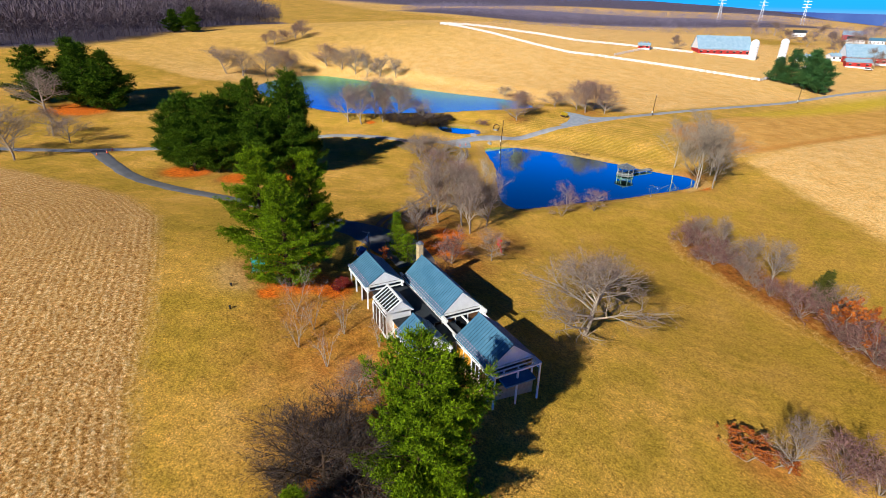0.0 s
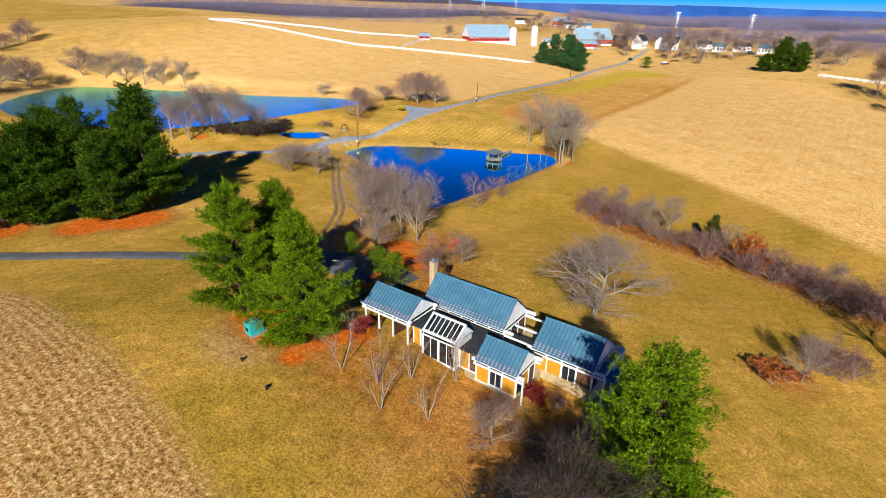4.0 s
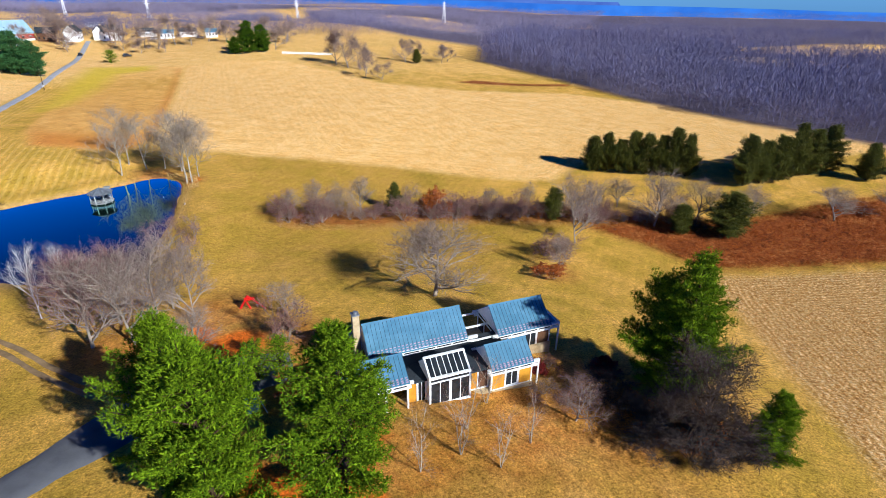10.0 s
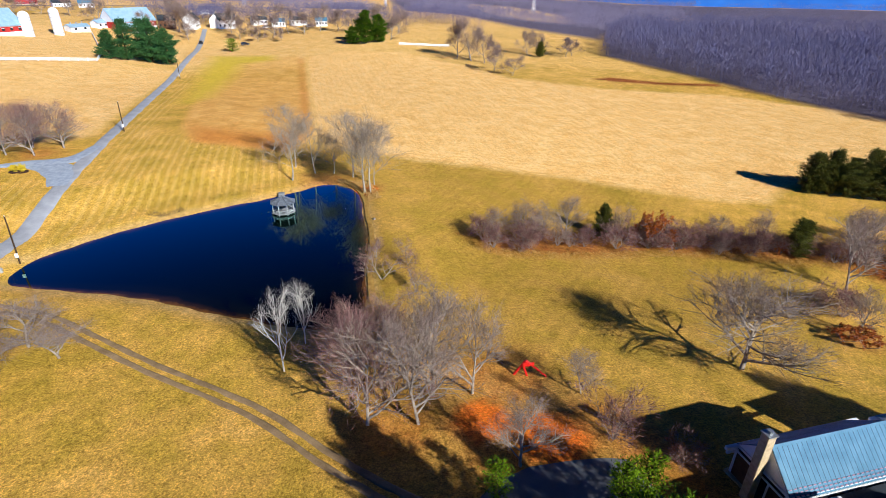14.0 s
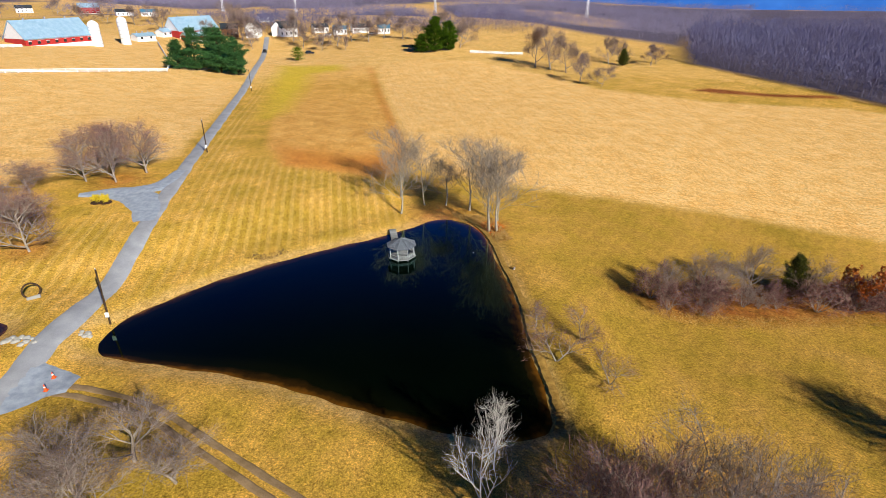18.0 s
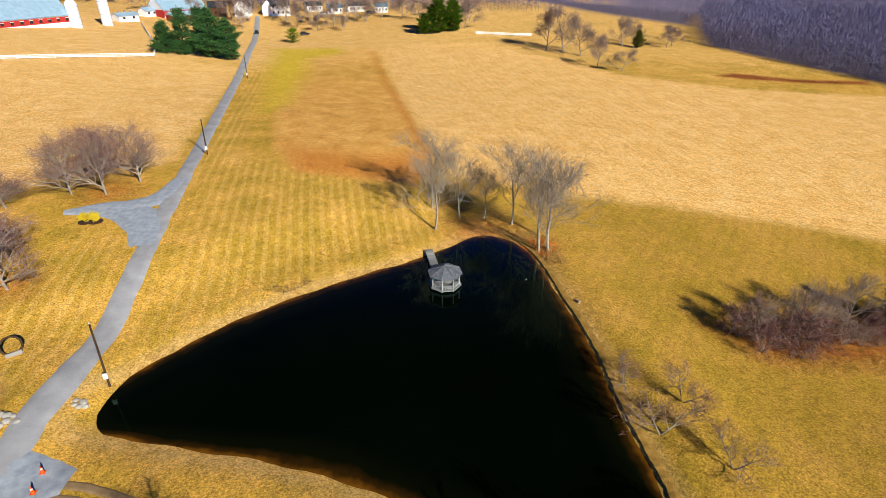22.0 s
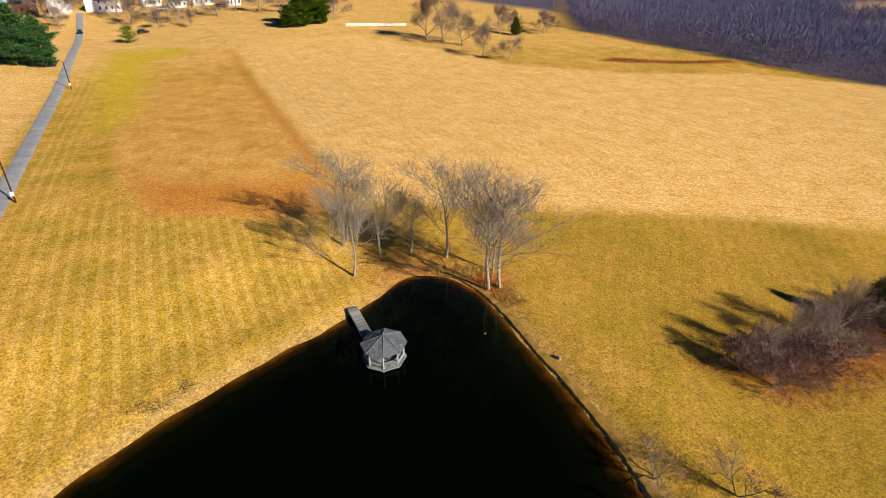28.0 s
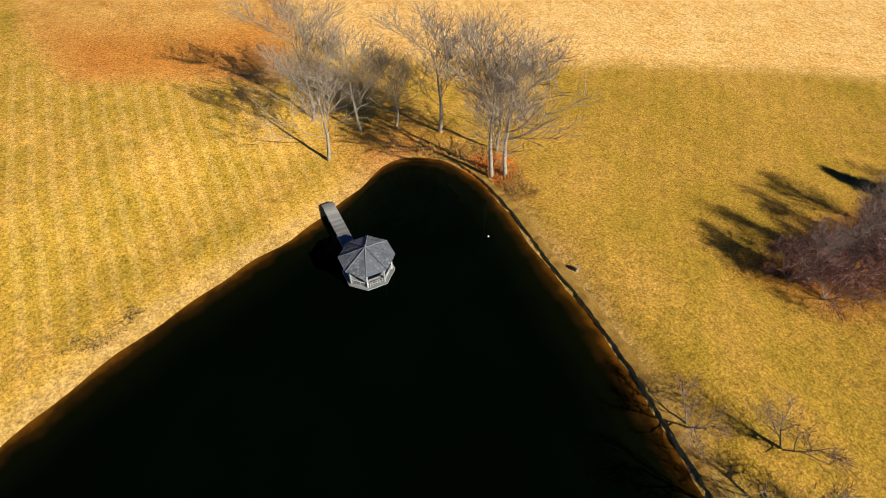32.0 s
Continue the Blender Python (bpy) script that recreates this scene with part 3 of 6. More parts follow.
def build_ground():
    xs = stepped(-125, 150, 1.1, -4500, 4500, 1.09)
    ys = stepped(-55, 255, 1.1, -4500, 4500, 1.09)
    gx, gy = np.meshgrid(xs, ys)
    x, y = gx.ravel(), gy.ravel()
    z = height(x, y)
    near = np.hypot(x + 30, y - 30) < 220
    z = z + near * 0.05 * (np.sin(x * 0.9 + 1.3 * np.sin(y * 0.4)) * np.cos(y * 0.7))
    nx, ny = len(xs), len(ys)
    i, j = np.meshgrid(np.arange(nx - 1), np.arange(ny - 1))
    a = (j * nx + i).ravel()
    me = bpy.data.meshes.new("ground")
    quads = np.stack([a, a + 1, a + nx + 1, a + nx], 1)
    me.vertices.add(len(x))
    me.vertices.foreach_set("co", np.stack([x, y, z], 1).ravel())
    me.loops.add(quads.size)
    me.loops.foreach_set("vertex_index", quads.ravel())
    me.polygons.add(len(quads))
    me.polygons.foreach_set("loop_start", np.arange(0, quads.size, 4))
    me.update()
    me.validate()
    me.shade_smooth()

    def zone(outline, soft=1.2):
        return np.clip(0.5 + edge_distance(x, y, outline) / (2 * soft), 0, 1)

    stub = np.maximum(zone(CORN_WEST), zone(CORN_EAST))
    hay = np.maximum(zone(BIG_FIELD, 1.8), zone(PASTURE, 2.0))
    beyond = smooth((np.hypot(x + 40, y - 100) - 100) / 50) * smooth((y - 150 - 300 * (x < -200)) / 60 + (x < -200)) * (1 - zone(FOREST_EDGE, 5)) * (1 - zone(WEST_WOODS, 5))
    hay = np.maximum(hay, beyond * (0.7 + 0.3 * np.sin(x / 90) * np.cos(y / 75)))
    hay = hay * (1 - 0.6 * zone(OLIVE, 8.0)) * (1 - 0.6 * smooth((-185 - x) / 90) * smooth((170 - y) / 60))
    rust = zone(RUST_FIELD, 0.9) * (0.55 + 0.45 * smooth((240 - y) / 110))
    meadow = np.maximum(np.maximum(zone(MEADOW, 2.0), zone(SCRUB, 1.5)), zone(HEDGE_FLOOR, 2.0) * 0.8)
    litter = np.zeros_like(x)
    for cx, cy, r in LEAVES:
        litter = np.maximum(litter, smooth(1.35 - np.hypot(x - cx, y - cy) / r))
    for cx, cy, r in LITTER_THIN:
        litter = np.maximum(litter, 0.62 * smooth(1.35 - np.hypot(x - cx, y - cy) / r))
    wood = np.maximum(zone(FOREST_EDGE, 4), zone(WEST_WOODS, 4))
    for outline in WOOD_STRIPS:
        wood = np.maximum(wood, zone(outline, 8))
    # the farthest land takes the same haze-tinted tone
    wood = np.maximum(wood, smooth((np.hypot(x + 40, y - 100) - 1500) / 80))
    for cx, cy, a, b in CLEARINGS:
        wood = wood * (1 - smooth(4 - 3.3 * np.hypot((x - cx) / a, (y - cy) / b)))
    shore = np.zeros_like(x)
    for outline, _, _ in WATERS[::2]:
        d = edge_distance(x, y, outline)
        shore = np.maximum(shore, smooth(1 - np.abs(d + 0.6) / 1.8) * 0.8)
    bare = np.maximum(shore, smooth(1.2 - np.hypot((x + 18.2) / 5.0, (y + 20.6) / 3.6)))
    bare = np.maximum(bare, smooth(1.3 - np.hypot((x + 44.3) / 2.6, (y - 119.2) / 0.9)))
    for cx, cy, a, b in CLEARINGS:
        hay = np.maximum(hay, smooth(1.5 - np.hypot((x - cx) / a, (y - cy) / b)))
    deep = zone([(-66, 119), (-51, 112), (-40, 114), (-39, 100), (-46, 99), (-65, 105)], 3.5)
    deep = np.maximum(deep, 0.8 * zone([(-40.5, 240), (-40, 112), (-37.4, 112), (-37.4, 240)], 1.0))
    olive = np.maximum(zone(OLIVE_TURF, 9.0), 0.3 * zone(FRONT_SHADE, 4.0))
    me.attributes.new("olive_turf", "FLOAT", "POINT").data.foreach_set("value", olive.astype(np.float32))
    me.attributes.new("rust_deep", "FLOAT", "POINT").data.foreach_set("value", deep.astype(np.float32))
    for name, cols in (("zone_a", (stub, hay, rust)), ("zone_b", (np.maximum(np.maximum(zone(MOWN, 3.0), zone(MOWN_WEST, 3.0)), zone(VERGE, 1.0)), meadow, litter)), ("zone_c", (zone(GREEN, 4.0), wood, bare))):
        at = me.attributes.new(name, "FLOAT_COLOR", "POINT")
        at.data.foreach_set("color", np.stack([*cols, np.ones_like(x)], 1).astype(np.float32).ravel())
    way = np.where(y < 20, np.maximum(edge_distance(x, y, CORN_WEST), edge_distance(x, y, CORN_EAST)), np.where(edge_distance(x, y, BIG_FIELD) > 0, np.where(edge_distance(x, y, BIG_FIELD) < 13, 0.45 * edge_distance(x, y, BIG_FIELD), 0.38 * x), 0.0))
    me.attributes.new("row_way", "FLOAT", "POINT").data.foreach_set("value", way.astype(np.float32))
    me.materials.append(M["ground"])
    ob = new("ground", me)
    tagged(ob, "rolling land of straw-coloured lawn, corn stubble and pale fields", "ground", kind="structure")
    return ob


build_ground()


def build_water(outline, level, label, material="water"):
    grown = []
    cx, cy = sum(p[0] for p in outline) / len(outline), sum(p[1] for p in outline) / len(outline)
    for px, py in outline:
        d = math.hypot(px - cx, py - cy)
        grown.append((cx + (px - cx) * (1 + 0.9 / d), cy + (py - cy) * (1 + 0.9 / d), level))
    rings, n = (0.0, 0.9, 1.6, 2.6, 4.4), len(grown)
    verts, depth, faces = [], [], []
    for d in rings:
        for px, py, pz in grown:
            far = math.hypot(px - cx, py - cy)
            k = max(0.02, 1 - d * 1.35 / far)
            verts.append((cx + (px - cx) * k, cy + (py - cy) * k, pz))
            depth.append(d / rings[-1])
    for j in range(len(rings) - 1):
        faces += [(j * n + i, j * n + (i + 1) % n, (j + 1) * n + (i + 1) % n, (j + 1) * n + i) for i in range(n)]
    faces.append(tuple((len(rings) - 1) * n + i for i in range(n)))
    me = mesh_from("water", verts, faces, M[material])
    me.attributes.new("depth", "FLOAT", "POINT").data.foreach_set("value", depth)
    if me.polygons[0].normal.z < 0:
        me.flip_normals()
    tagged(new("water", me), label, "pond", kind="structure")


def build_bank():
    """The low cut bank of bare earth along the pond's east shore."""
    rng = np.random.default_rng(9)
    line = [p for p in rounded(POND, 2) if p[0] > -36.5 and 33 < p[1] < 82]
    verts, faces = [], []
    for n, (px, py) in enumerate(line):
        high = 0.26 + rng.uniform(-0.05, 0.05)
        east = 0.3 + rng.uniform(-0.08, 0.08)
        verts += [(px + east - 0.1, py, 0.8), (px + east, py, 1.0 + high), (px + east + 0.5, py, 1.0 + high + 0.04), (px + east + 2.2, py, 1.1)]
        if n:
            b = 4 * n
            faces += [(b - 4 + k, b + k, b + k + 1, b - 3 + k) for k in range(3)]
    tagged(new("bank", mesh_from("bank", verts, faces, M["bankturf"])), "low cut bank of bare earth along the pond", "bank", kind="structure")


build_bank()
build_water(POND, 1.0, "dark still water of the large pond")
build_water(FAR_POND, 5.0, "blue water of the long pond beyond the road", "ruffledwater")
build_water(SMALL_POND, 2.7, "small round ornamental pond beside the road")


def ribbon(name, points, widths, material, lift, label, steps=6, crown=0.0):
    """A road draped on the land along a smooth line."""
    pts = [Vector((*p, 0)) for p in points]
    line = []
    for i in range(len(pts) - 1):
        p0, p1, p2, p3 = pts[max(i - 1, 0)], pts[i], pts[i + 1], pts[min(i + 2, len(pts) - 1)]
        for s in range(steps):
            t = s / steps
            q = 0.5 * (2 * p1 + (p2 - p0) * t + (2 * p0 - 5 * p1 + 4 * p2 - p3) * t * t + (3 * p1 - p0 - 3 * p2 + p3) * t ** 3)
            w = widths[i] * (1 - t) + widths[i + 1] * t
            line.append((q, w))
    line.append((pts[-1], widths[-1]))
    verts, faces, across = [], [], 6
    for n, (q, w) in enumerate(line):
        way = (line[min(n + 1, len(line) - 1)][0] - line[max(n - 1, 0)][0]).normalized()
        side = Vector((-way.y, way.x, 0))
        for k in range(across + 1):
            f = k / across * 2 - 1
            wob = 0.03 * math.sin(n * 1.7 + k) * abs(f)
            p = q + side * (f * w / 2 + wob)
            rim = -lift - 0.02 if abs(f) == 1 else 0.0
            verts.append((p.x, p.y, ground_z(p.x, p.y) + lift + crown * (1 - f * f) + rim))
    for n in range(len(line) - 1):
        for k in range(across):
            a = n * (across + 1) + k
            faces.append((a, a + 1, a + across + 2, a + across + 1))
    tagged(new(name, mesh_from(name, verts, faces, material, True)), label, "road", kind="structure")


ribbon("road", [(-112, -70), (-106, -50), (-104, -36), (-103, -10), (-101.5, 14), (-96, 26), (-88.8, 34), (-85.3, 43), (-84.3, 53), (-82.6, 69), (-82.0, 96), (-82.8, 136), (-84.8, 190), (-86, 230), (-89, 300), (-92, 345)],
       [2.7] * 16, M["asphalt"], 0.12, "narrow grey asphalt lane past the ponds to the farm", 14, 0.05)
ribbon("driveway", [(-104, -40), (-98, -38.5), (-90, -36), (-80, -32.5), (-68, -26), (-56, -18.5), (-44, -11), (-36, -5), (-29, 0.5), (-24, 2.5), (-16.5, 3)],
       [3.6, 3.4, 3.2, 3.2, 3.2, 3.2, 3.4, 4.5, 8, 9, 6], M["darkasphalt"], 0.14, "asphalt driveway that widens beside the house", 10, 0.03)
ribbon("pull_in", [(-82.6, 82), (-83.5, 87), (-86, 91), (-90, 93.4), (-95.5, 92.4)], [3.4, 5.6, 6.4, 5.2, 1.6], M["gravel"], 0.17, "grey gravel pull-in beside the lane", 8)
ribbon("pull_in_north", [(-82.4, 104), (-83.4, 98), (-86, 94.8), (-92, 94)], [2.6, 3.6, 4.4, 2.0], M["gravel"], 0.185, "grey gravel mouth of the pull-in", 8)


def shifted(points, d):
    """A line beside another, d metres to its left."""
    out = []
    for n, (px, py) in enumerate(points):
        (ax, ay), (bx, by) = points[max(n - 1, 0)], points[min(n + 1, len(points) - 1)]
        k = math.hypot(bx - ax, by - ay)
        out.append((px - (by - ay) / k * d, py + (bx - ax) / k * d))
    return out


TRACK = [(-80.6, 46), (-77.5, 45), (-71, 41.3), (-64, 35), (-57, 28.6), (-46.5, 19.5), (-40, 11.5), (-34, 5), (-29, 2)]
for side in (-0.62, 0.62):
    ribbon("track_rut", shifted(TRACK, side), [0.9, 0.8, 0.72, 0.72, 0.72, 0.72, 0.72, 0.8, 1.0], M["trackdirt"], 0.06, "worn wheel rut of the dirt track to the house", 10)
ribbon("apron", [(-84.6, 46.6), (-82.8, 46.8), (-81.2, 46.9), (-79.4, 46.6)], [8.5, 6.4, 4.6, 2.6], M["gravel"], 0.16, "gravel apron where the track leaves the lane", 6)


# ---- the house ----
FLOOR = 3.45


def panel_run(house, x0, x1, y, z0, z1, kinds, out=-1):
    """A framed wall front: posts between bays of glass, ochre boards or brown siding."""
    n = len(kinds)
    w = (x1 - x0) / n
    for i in range(n + 1):
        x = x0 + i * w
        part("post", boxed(x - 0.07, x + 0.07, y - 0.09, y + 0.09, z0, z1, bevel=0.01), M["white"], house)
    for i, kind in enumerate(kinds):
        a, b = x0 + i * w + 0.07, x0 + (i + 1) * w - 0.07
        if kind == "glass":
            win = part("window", boxed(a, b, y - 0.02, y + 0.02, z0 + 0.1, z1 - 0.05), M["glass"], house, "dark sliding glass")
            bm = bmesh.new()
            mid = (a + b) / 2
            for u, v in ((a, a + 0.06), (mid - 0.04, mid + 0.04), (b - 0.06, b)):
                box(bm, u, v, y - 0.05, y + 0.05, z0 + 0.1, z1 - 0.05)
            box(bm, a, b, y - 0.05, y + 0.05, z0 + 0.04, z0 + 0.16)
            part("frame", bm, M["white"], win)
        else:
            part("wall_panel", boxed(a, b, y - 0.03, y + 0.03, z0, z1), M["ochre" if kind == "ochre" else "brown"], house, kind + " board panel")
    part("sill", boxed(x0 - 0.1, x1 + 0.1, y - 0.12, y + 0.12, z0 - 0.1, z0 + 0.02), M["white"], house)


def gable_unit(house, x0, x1, yr, zr, ye, ze, overhang, cover=(0, 0)):
    """A gabled wing: blue standing-seam slopes, white gable ends, a white eave beam with openings under it."""
    yb, run = 2 * yr - ye, yr - ye
    slope = (zr - ze) / run
    drop = 0.1
    for side, ya in (("front", ye), ("back", yb)):
        s = -1 if ya < yr else 1
        eo = ya + s * 0.18
        zo = ze - slope * 0.18
        bm = solid([(x0, yr, zr), (x1, yr, zr), (x1, eo, zo), (x0, eo, zo), (x0, yr, zr - drop), (x1, yr, zr - drop), (x1, eo, zo - drop), (x0, eo, zo - drop)],
                   [(0, 1, 2, 3), (4, 5, 6, 7), (0, 1, 5, 4), (2, 3, 7, 6), (0, 3, 7, 4), (1, 2, 6, 5)])
        sheet = part("roof_slope", bm, M["roof"], house, "blue standing-seam metal roof slope")
        n = max(4, round((x1 - x0) / 0.42))
        up = Vector((0, -s * slope, 1)).normalized() * 0.06
        for i in range(n + 1):
            x = x0 + 0.02 + (x1 - x0 - 0.04) * i / n
            c = []
            for (yy, zz) in ((yr, zr), (eo, zo)):
                c += [(x - 0.02, yy, zz), (x + 0.02, yy, zz), (x + 0.02, yy + up.y, zz + up.z), (x - 0.02, yy + up.y, zz + up.z)]
            part("seam", solid(c, [(0, 1, 2, 3), (4, 5, 6, 7), (0, 1, 5, 4), (1, 2, 6, 5), (2, 3, 7, 6), (3, 0, 4, 7)]), M["seam"], sheet)
        if side == "front":
            k = 0
            for row, fr in enumerate((0.83, 0.9, 0.965)):
                for i in range(n):
                    x = x0 + (x1 - x0) * (i + 0.5) / n
                    yy, zz = yr + (eo - yr) * fr, zr + (zo - zr) * fr
                    part("snow_guard", boxed(x - 0.09, x + 0.09, yy - 0.025, yy + 0.025, zz, zz + 0.07), M["snowguard"], sheet)
    part("ridge_cap", solid([(x0 - 0.03, yr - 0.14, zr - 0.14 * slope + 0.05), (x0 - 0.03, yr, zr + 0.06), (x0 - 0.03, yr + 0.14, zr - 0.14 * slope + 0.05),
                             (x1 + 0.03, yr - 0.14, zr - 0.14 * slope + 0.05), (x1 + 0.03, yr, zr + 0.06), (x1 + 0.03, yr + 0.14, zr - 0.14 * slope + 0.05)],
                            [(0, 1, 4, 3), (1, 2, 5, 4), (0, 2, 5, 3), (0, 1, 2), (3, 4, 5)]), M["roof"], house)
    for x, t in ((x0, 0.16), (x1, -0.16)):
        tri_pts = [(x, ye + 0.05, ze + 0.02), (x, yb - 0.05, ze + 0.02), (x, yr, zr - drop - 0.02), (x + t, ye + 0.05, ze + 0.02), (x + t, yb - 0.05, ze + 0.02), (x + t, yr, zr - drop - 0.02)]
        part("gable_end", solid(tri_pts, [(0, 1, 2), (3, 4, 5), (0, 1, 4, 3), (1, 2, 5, 4), (2, 0, 3, 5)]), M["white"], house, "white boarded gable end")
    for ya in (ye, yb):
        a, b = x0 - overhang[0], x1 + overhang[1]
        part("eave_beam", boxed(a, b, ya - 0.13, ya + 0.13, ze - 0.4, ze - 0.1, bevel=0.015), M["white"], house, "long white eave beam")
        part("lower_beam", boxed(a + 0.2, b - 0.2, ya - 0.1, ya + 0.1, ze - 0.84, ze - 0.62, bevel=0.01), M["white"], house)
        n = max(2, round((x1 - x0) / 1.7))
        for i in range(n + 1):
            x = x0 + (x1 - x0) * i / n
            part("stub_post", boxed(x - 0.08, x + 0.08, ya - 0.08, ya + 0.08, ze - 0.62, ze - 0.34), M["white"], house)
        for i in range(n):
            u, v = x0 + (x1 - x0) * i / n + 0.08, x0 + (x1 - x0) * (i + 1) / n - 0.08
            part("clerestory_pane", boxed(u, v, ya - 0.015, ya + 0.015, ze - 0.62, ze - 0.34), M["glass"], house)
    for x in (x0 + 0.1, x1 - 0.1):
        part("cross_beam", boxed(x - 0.07, x + 0.07, ye, yb, ze - 0.3, ze - 0.12), M["white"], house)
        part("gable_pane", boxed(x - 0.02, x + 0.02, ye + 0.2, yb - 0.2, ze - 0.62, ze - 0.3), M["glass"], house)
        part("gable_rail", boxed(x - 0.06, x + 0.06, ye, yb, ze - 0.78, ze - 0.6), M["white"], house)


def side_wall(house, x, y0, y1, z0, z1, kinds):
    n = len(kinds)
    w = (y1 - y0) / n
    for i in range(n + 1):
        y = y0 + i * w
        part("post", boxed(x - 0.08, x + 0.08, y - 0.07, y + 0.07, z0, z1), M["white"], house)
    for i, kind in enumerate(kinds):
        a, b = y0 + i * w + 0.07, y0 + (i + 1) * w - 0.07
        mat = {"glass": "glass", "ochre": "ochre", "white": "white"}.get(kind, "brown")
        part("window" if kind == "glass" else "wall_panel", boxed(x - 0.03, x + 0.03, a, b, z0, z1), M[mat], house)


M["snowguard"] = plain("pink_grey_guard", hexc("a97f92"), hexc("c49db0"), 3.0, 0.5)


def build_house():
    h = thing("house", pose(0, 0, 0), "white timber-framed house of blue-roofed gabled wings round a glass sunroom", "house")
    part("foundation", boxed(-9.9, 10.6, -2.5, 2.9, 1.0, FLOOR - 0.1), M["stone"], h, "low stone foundation")
    part("foundation", boxed(-13.5, 5.3, -7.85, -2.5, 2.2, FLOOR - 0.1), M["stone"], h)
    # main wing
    gable_unit(h, -9.7, 0.7, 0.2, 8.5, -2.25, 6.25, (1.0, 1.1))
    panel_run(h, -9.6, 0.6, -2.2, FLOOR, 5.5, ["brown", "glass", "brown", "glass", "glass", "brown"])
    panel_run(h, -9.6, 0.6, 2.6, FLOOR - 1.2, 5.5, ["glass", "brown", "glass", "glass", "brown", "glass"])
    for x in (-9.6, 0.6):
        side_wall(h, x, -2.15, 2.55, FLOOR - 0.4, 5.5, ["brown", "glass", "brown"])
    # east wing
    gable_unit(h, 4.1, 10.5, 0.2, 7.75, -2.4, 5.75, (0.6, 1.1))
    panel_run(h, 4.2, 10.4, -2.35, FLOOR - 0.5, 5.0, ["ochre", "ochre", "glass", "brown"])
    panel_run(h, 4.2, 10.4, 2.75, FLOOR - 1.5, 5.0, ["glass", "brown", "glass", "brown"])
    for x in (4.2, 10.4):
        side_wall(h, x, -2.3, 2.7, FLOOR - 1.2, 5.0, ["glass", "brown", "glass"])
    # east porch frame
    for y in (-2.4, 0.2, 2.8):
        part("porch_post", boxed(11.45, 11.6, y - 0.08, y + 0.08, ground_z(11.5, y) - 0.1, 5.6), M["white"], h)
    part("porch_beam", boxed(11.42, 11.62, -2.5, 2.9, 5.4, 5.6), M["white"], h)
    part("porch_roof", solid([(10.5, -1.5, 4.75), (12.2, -1.5, 4.55), (12.2, 1.9, 4.55), (10.5, 1.9, 4.75), (10.5, -1.5, 4.6), (12.2, -1.5, 4.4), (12.2, 1.9, 4.4), (10.5, 1.9, 4.6)],
                             [(0, 1, 2, 3), (4, 5, 6, 7), (0, 1, 5, 4), (1, 2, 6, 5), (2, 3, 7, 6), (3, 0, 4, 7)]), M["roof"], h)
    # west front wing
    gable_unit(h, -13.6, -7.35, -5.65, 8.5, -7.8, 7.05, (0.5, 0.4))
    for x in (-13.4, -11.5, -9.5, -7.5):
        part("carport_post", boxed(x - 0.08, x + 0.08, -7.85, -7.7, ground_z(x, -7.8) - 0.1, 6.8), M["white"], h)
    part("carport_wall", boxed(-9.7, -9.55, -7.7, -3.6, FLOOR, 6.3), M["brown"], h, "brown boarded carport wall")
    part("carport_back", boxed(-13.5, -9.6, -3.75, -3.6, FLOOR, 6.3), M["brown"], h)
    part("carport_beam", boxed(-13.6, -13.4, -7.8, -3.5, 6.2, 6.4), M["white"], h)
    # small front wing
    gable_unit(h, 0.8, 5.3, -5.8, 7.45, -7.65, 5.95, (0.4, 0.7))
    panel_run(h, 0.9, 5.2, -7.6, FLOOR - 0.05, 5.2, ["ochre", "glass", "ochre"])
    for x in (0.9, 5.2):
        side_wall(h, x, -7.55, -4.0, FLOOR - 0.2, 5.2, ["glass", "ochre", "brown"])
    part("porch_post", boxed(5.85, 5.98, -7.72, -7.58, 2.8, 5.7), M["white"], h)
    # flat links between the wings
    part("flat_roof", boxed(-9.9, 0.9, -5.0, -2.6, 5.55, 5.72), M["darkroof"], h, "dark flat roof between the wings")
    part("flat_roof", boxed(0.9, 4.3, -4.0, -1.0, 5.1, 5.25), M["darkroof"], h)
    part("deck", boxed(0.7, 4.1, -2.0, 2.4, FLOOR - 0.15, FLOOR), M["stone"], h, "paved court between two wings")
    for y in (-2.2, 0.2, 2.6):
        part("court_beam", boxed(0.7, 4.2, y - 0.07, y + 0.07, 5.35, 5.55), M["white"], h)
    part("link_wall", boxed(-7.3, 0.8, -5.1, -4.95, FLOOR, 5.55), M["brown"], h)
    # sunroom with its sloped glazing
    z1, y1, z0, y0 = 7.75, -6.1, 6.6, -7.8
    bm = solid([(-5.4, y1, z1), (-1.5, y1, z1), (-1.5, y0, z0), (-5.4, y0, z0), (-5.4, y1, z1 - 0.05), (-1.5, y1, z1 - 0.05), (-1.5, y0, z0 - 0.05), (-5.4, y0, z0 - 0.05)],
               [(0, 1, 2, 3), (4, 5, 6, 7), (0, 1, 5, 4), (1, 2, 6, 5), (2, 3, 7, 6), (3, 0, 4, 7)])
    sky_light = part("skylight", bm, M["glass"], h, "sloped glass roof in white glazing bars")
